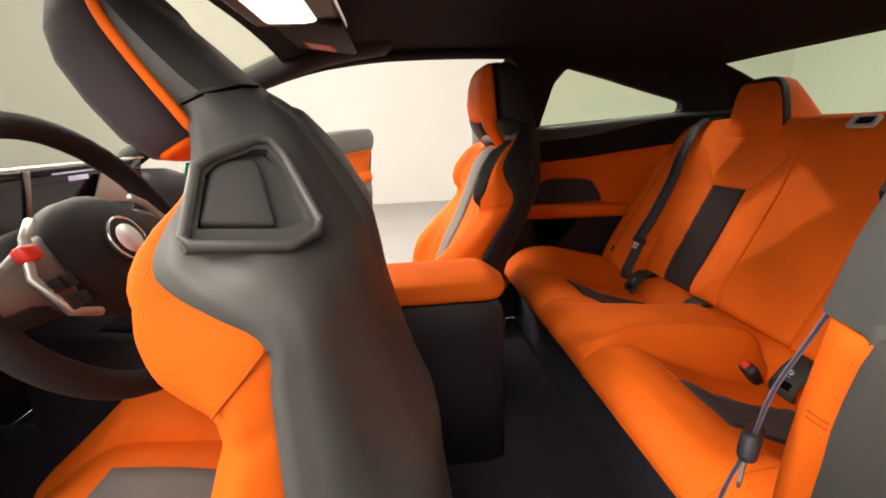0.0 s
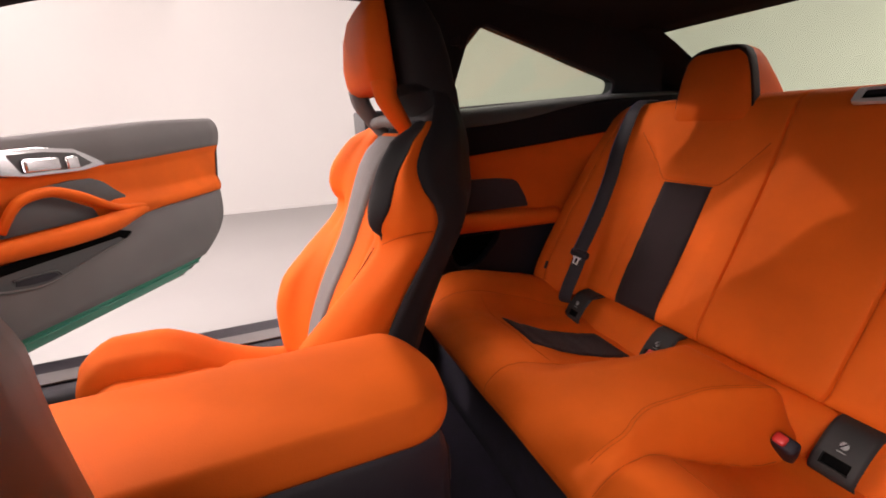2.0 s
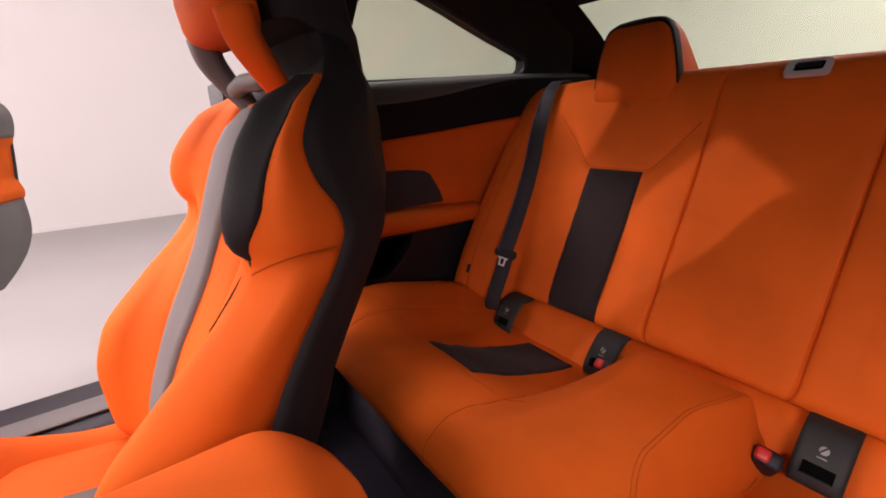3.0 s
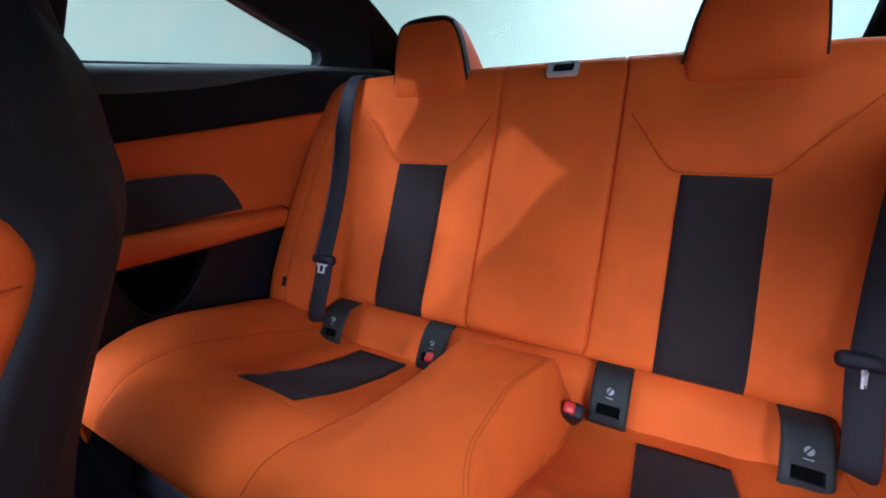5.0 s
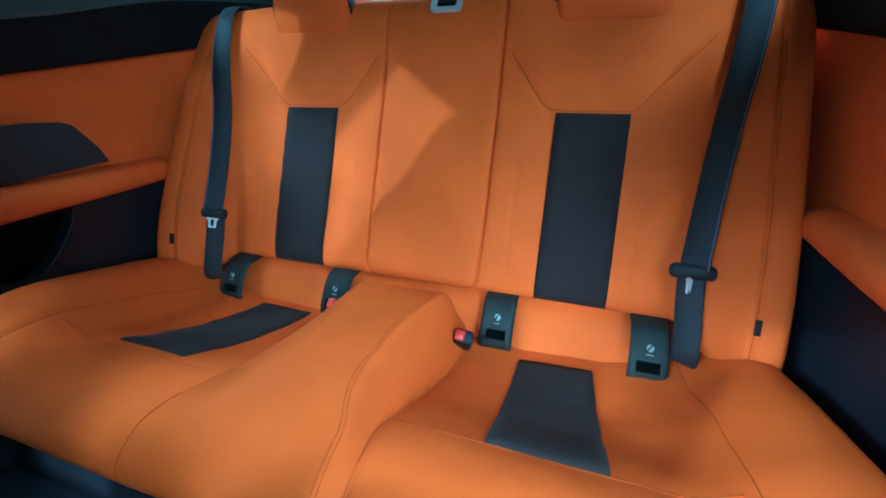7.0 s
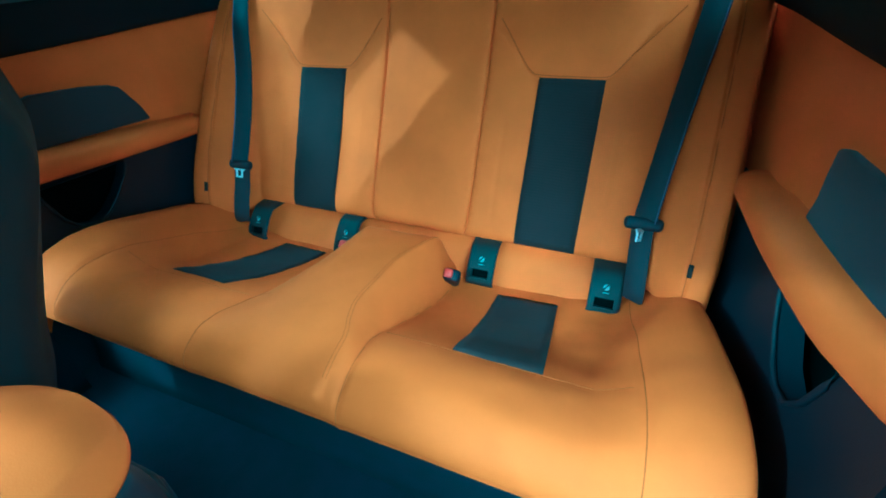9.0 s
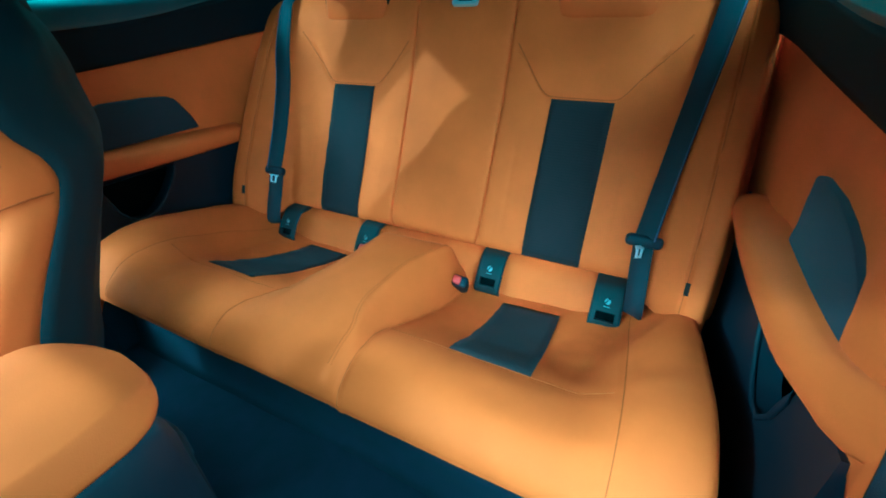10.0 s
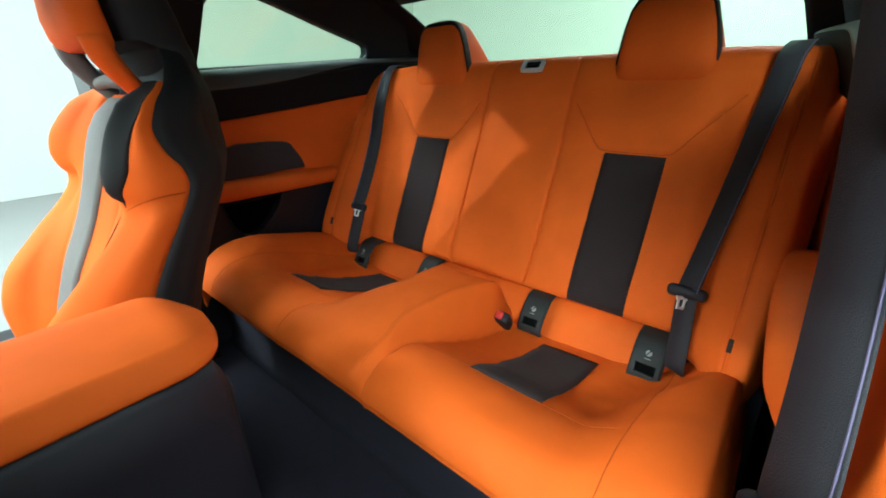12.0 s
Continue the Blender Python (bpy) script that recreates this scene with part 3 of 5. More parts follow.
part("display", sheet(lambda u, v: Vector((-0.685 - 0.10 * u * 0.25 + 0.06 * (v - 0.5) ** 2, -0.60 + 0.86 * v, 1.005 - 0.14 * u)), 4, 20, 0.02, (-1, 0, 0)), SCREEN, dash, "wide curved glossy black display")
part("display_rim", tube([(-0.68 + 0.06 * (v - 0.5) ** 2, -0.60 + 0.86 * v, 1.008) for v in np.linspace(0, 1, 16)], 0.004, 6), CHROME, dash)
part("status_line", box((-0.6835, -0.018, 0.9905), (-0.6815, 0.105, 0.9935)), SCREENLIGHT, dash, "lit line on the display")
part("status_bar", box((-0.685, 0.022, 0.974), (-0.683, 0.078, 0.984)), SCREENLIGHT, dash, "lit bar with unreadable print")
part("display_divide", tube([(-0.684, -0.075, 1.004), (-0.6885, -0.078, 0.96), (-0.700, -0.085, 0.90)], [0.006, 0.004, 0.003], 8), SATIN, dash, "bright edge between the two screens")
# pale grey puts the bright reflection on the dash trim into the colour
part("dash_trim", prism([Vector((-0.676, y, z)) for y, z in ((0.105, 0.985), (0.155, 0.972), (0.255, 0.893), (0.06, 0.925))], (0.006, 0, 0), 0.002), PALETRIM, dash, "trim panel beside the display, paled for its bright reflection")
part("air_vent_trim", box((-0.715, -0.1, 0.835), (-0.705, 0.3, 0.845), 0.002), CHROME, dash)

# steering wheel
hub = Vector((-0.39, -0.37, 0.912))
wheel = thing("steering_wheel", "thick black leather steering wheel with a large round hub", "steering wheel", at=hub)
tilt = Matrix.Translation(hub) @ pose(0, 0, 0, 0, -24, 0)


def on_wheel(r, a, d=0.0):
    return tilt @ Vector((d, r * math.sin(a), r * math.cos(a)))


part("rim", tube([on_wheel(0.178, 2 * math.pi * k / 48) for k in range(48)], 0.0165, 12, closed=True), SHELLDARK, wheel, "thick black leather rim")
rings = []
for d, r in ((-0.05, 0.05), (-0.03, 0.075), (0.0, 0.088), (0.02, 0.085), (0.034, 0.07), (0.04, 0.04), (0.041, 0.01)):
    rings.append([tilt @ Vector((d, 1.08 * r * math.cos(a), 0.92 * r * math.sin(a) - 0.006)) for a in (2 * math.pi * k / 28 for k in range(28))])
part("airbag_cover", loft(rings), SHELLDARK, wheel, "domed dark airbag cover")
rings = [[tilt @ Vector((d, r * math.cos(a), r * math.sin(a))) for a in (2 * math.pi * k / 24 for k in range(24))] for d, r in ((0.038, 0.031), (0.043, 0.031), (0.045, 0.028), (0.0445, 0.0))]
badge = part("badge", loft(rings, caps=False), PLASTIC, wheel, "round plain badge")
rings = [[tilt @ Vector((d, r * math.cos(a), r * math.sin(a))) for a in (2 * math.pi * k / 24 for k in range(24))] for d, r in ((0.044, 0.020), (0.0462, 0.020), (0.0466, 0.0))]
part("badge_disc", loft(rings, caps=False), STEEL, badge, "pale metal disc")
part("badge_rim", tube([tilt @ Vector((0.044, 0.030 * math.cos(a), 0.030 * math.sin(a))) for a in (2 * math.pi * k / 28 for k in range(28))], 0.002, 6, closed=True), CHROME, badge)
for k, a in enumerate((math.pi / 2, -math.pi / 2, math.pi)):
    w = 0.042 if k < 2 else 0.030
    n0 = Vector((0, math.sin(a), math.cos(a)))
    t0 = Vector((0, math.cos(a), -math.sin(a)))
    rings = []
    for r, ww, d in ((0.07, w, 0.012), (0.10, w * 0.9, 0.014), (0.135, w * 0.55, 0.010), (0.175, w * 0.5, 0.0)):
        c = n0 * r + Vector((d, 0, 0))
        rings.append([tilt @ (c + t0 * ww * math.cos(b) + Vector((0.010 * math.sin(b), 0, 0))) for b in (2 * math.pi * i / 14 for i in range(14))])
    part("spoke", loft(rings), GREYTRIM if k < 2 else SHELLDARK, wheel, "grey spoke with switches" if k < 2 else "")
for sy in (1, -1):
    part("spoke_trim", tube([tilt @ Vector((0.026, sy * y, z)) for y, z in ((0.085, 0.055), (0.105, 0.04), (0.13, 0.0), (0.12, -0.045), (0.09, -0.06))], 0.0052, 8), SATIN, wheel, "satin silver spoke trim")
    for y, z in ((0.10, -0.015), (0.118, -0.015), (0.10, -0.038), (0.115, -0.038)):
        part("switch", box((0.0, -0.007, -0.008), (0.008, 0.007, 0.008), 0.002, tilt @ Matrix.Translation((0.024, sy * y, z))), SHELLDARK, wheel)
    if sy < 0:
        part("mode_button", box((-0.004, -0.011, -0.009), (0.012, 0.011, 0.009), 0.005, tilt @ Matrix.Translation((0.022, sy * 0.115, 0.024))), RED, wheel, "red mode button")
part("column", tube([hub + Vector((-0.04, 0, -0.01)), hub + Vector((-0.3, 0, -0.10))], 0.06, 14), SHELLDARK, wheel)

# roof fittings
console_ = thing("overhead_console", "overhead console with a pale frosted lamp lens", "roof lamp")
part("housing", box((-0.30, -0.14, 1.285), (-0.10, 0.14, 1.325), 0.012), SHELL, console_)
part("lens", box((-0.26, -0.09, 1.279), (-0.15, 0.09, 1.29), 0.008), LENS, console_, "frosted lamp lens")
part("trim", tube([(-0.095, y, 1.287) for y in np.linspace(-0.13, 0.13, 6)], 0.005, 8), CHROME, console_)
visor = thing("sun_visor", "dark sun visor with a small orange warning label", "sun visor")
tilt_v = pose(-0.18, 0.24, 1.288, 0, 8, 0)
part("panel", box((-0.085, -0.17, -0.008), (0.085, 0.17, 0.008), 0.007, tilt_v), SHELLDARK, visor)
part("warning_label", box((-0.045, 0.06, -0.0095), (0.03, 0.15, -0.0083), 0, tilt_v), LABELRED, visor, "faded orange label with unreadable print")
for k in range(4):
    part("print_bar", box((-0.035, 0.07 + 0.018 * k, -0.0102), (0.02, 0.076 + 0.018 * k, -0.0096), 0, tilt_v), WHITE, visor)
mirror = thing("interior_mirror", "rounded interior mirror in a black housing", "mirror")
tilt_m = pose(-0.42, 0.02, 1.215, 0, 12, 0)
part("housing", box((-0.03, -0.12, -0.035), (0.0, 0.12, 0.035), 0.016, tilt_m, 3), PLASTIC, mirror)
part("glass", box((0.0005, -0.112, -0.028), (0.0025, 0.112, 0.028), 0, tilt_m), MIRROR, mirror)
part("stalk", tube([(-0.43, 0.02, 1.24), (-0.45, 0.02, 1.31)], 0.012, 10), PLASTIC, mirror)

# centre console
centre = thing("centre_console", "centre console with a padded orange armrest lid", "console")


rings = []
ends = [(x, 1.0) for x in np.linspace(-0.24, 0.165, 18)] + [(0.165 + 0.068 * math.sin(a), math.cos(a) ** 0.65) for a in np.linspace(0.12, 1.52, 14)]
for x, f in ends:
    h = 0.104 * f
    fall = 0.022 * smoothstep(0.17, 0.24, x) ** 1.5
    zt, zb = 0.729 - fall, 0.684 + 0.006 * smoothstep(0.2, 0.24, x)
    half = [(0.96, zb), (1.0, zb + 0.006), (0.995, zb + 0.014), (0.90, zt - 0.010), (0.87, zt - 0.0055), (0.82, zt - 0.003), (0.5, zt + 0.0005), (0.2, zt + 0.0015)]
    prof = [(-h * k, z) for k, z in half] + [(h * k, z) for k, z in half[::-1]]
    rings.append([Vector((x, y, z)) for y, z in prof])
lid = part("armrest_lid", loft(rings), LEATHER, centre, "orange leather armrest lid")
rings = []
for x, zt, h in ((-0.75, 0.70, 0.14), (-0.5, 0.672, 0.13), (-0.25, 0.676, 0.112), (-0.1, 0.681, 0.104), (0.1, 0.682, 0.097), (0.17, 0.679, 0.094), (0.205, 0.672, 0.085), (0.218, 0.655, 0.078)):
    prof = [(-h - 0.03, 0.24), (-h - 0.012, 0.45), (-h, 0.60), (-h, zt - 0.012), (-h + 0.01, zt), (h - 0.01, zt), (h, zt - 0.012), (h, 0.60), (h + 0.012, 0.45), (h + 0.03, 0.24)]
    rings.append([Vector((x, y, z)) for y, z in prof])
part("body", loft(rings), PLASTIC, centre, "black grained console body")
part("rear_panel", box((0.21, -0.07, 0.40), (0.226, 0.07, 0.64), 0.008), SHELLDARK, centre)
for sy in (-1, 1):
    part("rear_vent", box((0.223, sy * 0.032 - 0.027, 0.575), (0.230, sy * 0.032 + 0.027, 0.615), 0.003), PLASTIC, centre)
part("switch_panel", box((-0.62, -0.11, 0.668), (-0.28, 0.11, 0.69), 0.008), SCREEN, centre)

# ---- rear bench ----
CUSHION = {
    "hump": [(0.43, 0.484), (0.406, 0.489), (0.398, 0.507), (0.412, 0.538), (0.46, 0.563), (0.56, 0.572), (0.70, 0.563), (0.80, 0.549), (0.852, 0.532), (0.88, 0.495), (0.90, 0.44)],
    "seat": [(0.43, 0.484), (0.406, 0.488), (0.397, 0.503), (0.410, 0.530), (0.45, 0.552), (0.51, 0.546), (0.57, 0.522), (0.66, 0.478), (0.75, 0.442), (0.855, 0.418), (0.93, 0.408)],
    "side": [(0.43, 0.484), (0.406, 0.489), (0.398, 0.505), (0.416, 0.541), (0.471, 0.581), (0.563, 0.592), (0.67, 0.572), (0.79, 0.537), (0.84, 0.518), (0.90, 0.50), (0.95, 0.48)],
}
CUSHION = {k: spline([(x, 0, z) for x, z in v], 61) for k, v in CUSHION.items()}


# half widths of the raised middle: its sewn upper rim and its foot
HUMP_RIM = [(0.40, 0.10), (0.49, 0.094), (0.535, 0.076), (0.58, 0.065), (0.69, 0.063), (0.78, 0.080), (0.86, 0.095)]
HUMP_FOOT = [(0.40, 0.115), (0.49, 0.110), (0.60, 0.104), (0.78, 0.110), (0.86, 0.122)]


def cushion_at(u, y):
    """The cushion's surface: u from the tuck under the front lip to the rear."""
    i = u * 60
    k = min(int(i), 59)
    p = {n: c[k].lerp(c[k + 1], i - k) for n, c in CUSHION.items()}
    a = abs(y)
    aft = smoothstep(0.5, 0.85, p["seat"].x)
    rim, foot = curve_at(HUMP_RIM, p["hump"].x), curve_at(HUMP_FOOT, p["hump"].x)
    if y > 0:
        rim, foot = rim - 0.005, foot + 0.05
    wall_ = min(max((a - rim + 0.006) / (foot - rim + 0.012), 0.0), 1.0)
    hump = 1 - (0.35 * wall_ + 0.65 * smoothstep(0, 1, wall_))
    side = smoothstep(0.425 + 0.03 * aft, 0.585, a)
    q = p["hump"] * hump + p["side"] * side + p["seat"] * (1 - hump - side) if hump + side <= 1 else p["hump"]
    groove = (0.004 if y < 0 else 0.0012) * math.exp(-((a - foot - 0.004) / 0.004) ** 2) + 0.0025 * math.exp(-((a - 0.502) / 0.004) ** 2) * smoothstep(0.1, 0.25, u)
    groove += 0.0008 * math.exp(-((q.x - 0.552) / 0.005) ** 2) * (1 if 0.115 < a < 0.50 else 0)
    puff = 0.006 * noise.noise((q.x * 7, y * 7, 3.0)) + 0.0015 * noise.noise((q.x * 30, y * 30, 7.0))
    puff += 0.013 * smoothstep(0.36, 0.46, a) * (1 - smoothstep(0.46, 0.56, a)) * smoothstep(0.62, 0.72, q.x)
    edge = smoothstep(0.594, 0.629, a)
    drop = 0.10 * edge ** 2
    return Vector((q.x + 0.012 * edge * (1 - smoothstep(0.3, 0.6, u)), y, q.z - groove * smoothstep(0.06, 0.1, u) + puff * smoothstep(0.1, 0.3, u) - drop * (0.1 + 0.9 * smoothstep(0.05, 0.25, u))))


def cushion_z(x, y):
    """Height of the cushion over a place."""
    best = min((cushion_at(k / 90, y) for k in range(20, 91)), key=lambda p: abs(p.x - x))
    return best.z


BACK = {
    "main": [(1.02, 0.498), (0.952, 0.497), (0.930, 0.510), (0.938, 0.552), (0.975, 0.63), (1.012, 0.71), (1.045, 0.785), (1.072, 0.845), (1.10, 0.925), (1.12, 0.985), (1.134, 1.022), (1.155, 1.047), (1.20, 1.055), (1.26, 1.046), (1.30, 1.0)],
    "wing": [(0.95, 0.44), (0.845, 0.455), (0.81, 0.48), (0.812, 0.53), (0.838, 0.60), (0.882, 0.68), (0.93, 0.76), (0.985, 0.845), (1.04, 0.925), (1.085, 0.985), (1.115, 1.02), (1.145, 1.041), (1.19, 1.047), (1.26, 1.04), (1.30, 1.0)],
}
BACK = {k: spline([(x, 0, z) for x, z in v], 71) for k, v in BACK.items()}


def back_at(u, y):
    """The backrest's surface: u from the tuck at its foot over the top to the rear."""
    i = u * 70
    k = min(int(i), 69)
    p = {n: c[k].lerp(c[k + 1], i - k) for n, c in BACK.items()}
    a = abs(y)
    low_ = 1 - smoothstep(0.54, 0.74, p["main"].z)
    wing = low_ * (0.42 * smoothstep(0.488, 0.514, a) + 0.58 * smoothstep(0.505, 0.605, a)) + (1 - low_) * smoothstep(0.44, 0.605, a)
    q = p["main"].lerp(p["wing"], wing)
    face = smoothstep(0.10, 0.2, u) * (1 - smoothstep(0.72, 0.85, u))
    crown = 0.004 * noise.noise((y * 6, q.z * 6, 1.0))
    mid_ = (0.118 if y > 0 else 0.1165) + 0.010 * face
    groove = 0.0075 * math.exp(-((a - mid_) / 0.0024) ** 2) * smoothstep(0.02, 0.08, u)
    groove += 0.003 * math.exp(-((a - mid_) / 0.010) ** 2) * face
    faint = face * smoothstep(0.53, 0.57, q.z) * (1 - smoothstep(0.70, 0.80, q.z))
    groove += 0.004 * math.exp(-((a - 0.575) / 0.004) ** 2) * face + (0.0014 * math.exp(-((a - 0.182) / 0.004) ** 2) + 0.0014 * math.exp(-((a - 0.418) / 0.004) ** 2)) * faint
    # the bib seam under the headrest, from the panel's corners up to both sides
    zs = 0.842 + 0.085 * smoothstep(0.07, 0.16, abs(a - 0.303)) + 0.35 * max(0.0, a - 0.42)
    groove += (0.005 * math.exp(-((q.z - zs) / 0.0045) ** 2) + 0.0022 * math.exp(-((q.z - zs - 0.012) / 0.014) ** 2)) * smoothstep(0.132, 0.15, a) * (1 - smoothstep(0.45, 0.49, a)) * (1 - smoothstep(0.7, 0.75, u))
    edge = smoothstep(0.602, 0.638, a) ** 2
    return Vector((q.x + groove * 0.9 + crown * face + 0.09 * edge, y, q.z - 0.35 * groove - 0.02 * edge * smoothstep(0.6, 0.75, u)))


def back_x(z, y):
    best = min((back_at(k / 140, y) for k in range(14, 112)), key=lambda p: abs(p.z - z))
    return best.x


bench = thing("rear_bench", "two-seat orange leather rear bench with charcoal inlays", "rear seat")
part("cushion", sheet(lambda u, v: cushion_at(u, -0.63 + 1.26 * v), 80, 280, 0.012, (0.25, 0, -1)), LEATHER, bench, "orange leather seat cushion with a raised middle")
# places across the backrest, close together along its sewn grooves
ACROSS = sorted({round(v, 5) for v in list(np.linspace(-0.64, 0.64, 260)) + [e * (g + d) for e in (1, -1) for g in (0.117, 0.127, 0.575) for d in np.linspace(-0.010, 0.010, 21)]})
part("backrest", sheet(lambda u, v: back_at(u, ACROSS[round(v * (len(ACROSS) - 1))]), 210, len(ACROSS) - 1, 0.04, (1, 0, -0.25)), LEATHER, bench, "orange leather backrest with side wings")
part("lower_strip", sheet(lambda u, v: Vector((0.876 + 0.088 * u + 0.045 * smoothstep(0.60, 0.86, u) - 0.006 * math.sin(math.pi * u) + 0.003 * math.sin(9 * v), -0.50 + 1.0 * v, 0.400 + 0.124 * u)), 12, 30, 0.02, (1, 0, -1)), LEATHER, bench, "narrow orange leather strip under the backrest")

for s in (1, -1):
    def inlay(u, v, s=s):
        x = (0.572 if s > 0 else 0.556) + 0.288 * u
        a = (0.258 - 0.017 * u if s > 0 else 0.233 + 0.001 * u) + (0.14 - 0.010 * u) * v
        return Vector((x, s * a, cushion_z(x, s * a) + 0.0025))
    part("seat_inlay", sheet(inlay, 16, 8, 0.006, (0, 0, -1)), KNIT, bench, "charcoal woven seat inlay")
    def stripe(u, v, s=s):
        z = 0.507 + 0.331 * u
        a = (0.238 if s > 0 else 0.242) + 0.133 * v
        return Vector((back_x(z, s * a) - 0.003, s * a, z))
    part("back_inlay", sheet(stripe, 18, 8, 0.008, (1, 0, -0.3)), KNIT, bench, "charcoal woven backrest inlay")
    # sewn seams on the backrest and the cushion, darkened for their groove shade
    for a0, a1 in ((0.575, 0.578),):
        part("seam", tube([Vector((back_x(z, s * (a0 + (a1 - a0) * k / 24)) - 0.0006, s * (a0 + (a1 - a0) * k / 24), z)) for k, z in enumerate(np.linspace(0.50, 1.02, 25))], 0.0008, 5), SEAM, bench)
    bib = [(0.145, 0.945), (0.17, 0.912), (0.20, 0.872), (0.222, 0.849), (0.24, 0.842), (0.305, 0.841), (0.37, 0.842), (0.39, 0.852), (0.42, 0.888), (0.46, 0.93), (0.49, 0.965)]
    part("seam", tube([Vector((back_x(p.y, s * p.x) - 0.0006, s * p.x, p.y)) for p in spline([(a, z, 0) for a, z in bib], 40)], 0.0010, 5), SEAM, bench)
    path = [(0.555, a) for a in np.linspace(0.118, 0.49, 18)]
    part("seam", tube([Vector((x, s * a, cushion_z(x, s * a) + 0.0002)) for x, a in path], 0.0005, 5), SEAM, bench)
    part("seam", tube([cushion_at(u, s * (curve_at(HUMP_FOOT, cushion_at(u, 0.0).x) + (0.004 if s < 0 else 0.054))) + Vector((0, 0, 0.0006)) for u in np.linspace(0.12, 0.86, 40)], 0.0008, 5), SEAM, bench)
    part("seam", tube([cushion_at(u, s * 0.502) + Vector((0, 0, 0.0006)) for u in np.linspace(0.12, 0.92, 40)], 0.0008, 5), SEAM, bench)
    for gap in (0.0, 0.006) if s < 0 else ():
        part("seam", tube([cushion_at(u, s * (curve_at(HUMP_RIM, cushion_at(u, 0.0).x) - 0.006 - gap)) + Vector((0, 0, 0.0003)) for u in np.linspace(0.34, 0.80, 30)], 0.0004, 5), SEAM, bench)
    part("side_tag", box((-0.003, -0.004, -0.012), (0.003, 0.004, 0.012), 0.001, Matrix.Translation((back_x(0.57, s * 0.577) - 0.004, s * 0.577, 0.57)) @ pose(0, 0, 0, 0, 22, 0)), PIPING, bench)
    # headrest: front pad, dark piping round it and an orange body that runs back into the shelf
    c = 0.320
    def head_ring(z, half, xf, xr):
        n, p = 36, 0.3
        return [Vector(((xf + xr) / 2 + (xr - xf) / 2 * math.copysign(abs(math.cos(a)) ** p, math.cos(a)), s * c + half * math.copysign(abs(math.sin(a)) ** p, math.sin(a)), z)) for a in (2 * math.pi * k / n for k in range(n))]
    levels = [(0.994, 0.104, 1.121, 1.30), (1.000, 0.105, 1.117, 1.30), (1.03, 0.103, 1.116, 1.295), (1.06, 0.099, 1.116, 1.28), (1.10, 0.091, 1.118, 1.245), (1.135, 0.081, 1.122, 1.215), (1.155, 0.070, 1.128, 1.20), (1.166, 0.052, 1.138, 1.185), (1.169, 0.025, 1.148, 1.175)]

    def slab(x_from, x_to, grow):
        """The headrest's body between two upright cuts."""
        bm = loft([head_ring(z, half + grow, xf - grow, xr) for z, half, xf, xr in levels[:-1]] + [head_ring(1.169 + grow, 0.025, 1.148, 1.175)])
        for x, side in ((x_from, True), (x_to, False)):
            if x is not None:
                made = bmesh.ops.bisect_plane(bm, geom=bm.verts[:] + bm.edges[:] + bm.faces[:], plane_co=(x, 0, 1.1), plane_no=(1, 0, 0.06), clear_inner=side, clear_outer=not side)
                bmesh.ops.edgenet_fill(bm, edges=[g for g in made["geom_cut"] if isinstance(g, bmesh.types.BMEdge)])
        return bm
    headrest = part("headrest", slab(None, 1.133, -0.001), LEATHER, bench, "orange leather headrest pad")
    crisp(headrest, 50)
    crisp(part("piping", slab(1.133, 1.155, 0.0024), PIPING, headrest, "dark band round the headrest pad"), 50)
    crisp(part("headrest_body", slab(1.155, None, -0.006), LEATHER, headrest, "orange leather body behind the pad"), 50)

# anchor covers under the backrest
DEPTH = [(-0.054, 0.004), (-0.048, 0.015), (-0.03, 0.0195), (0.0, 0.0185), (0.03, 0.012), (0.042, 0.006), (0.052, -0.006), (0.066, -0.028), (0.08, -0.050)]


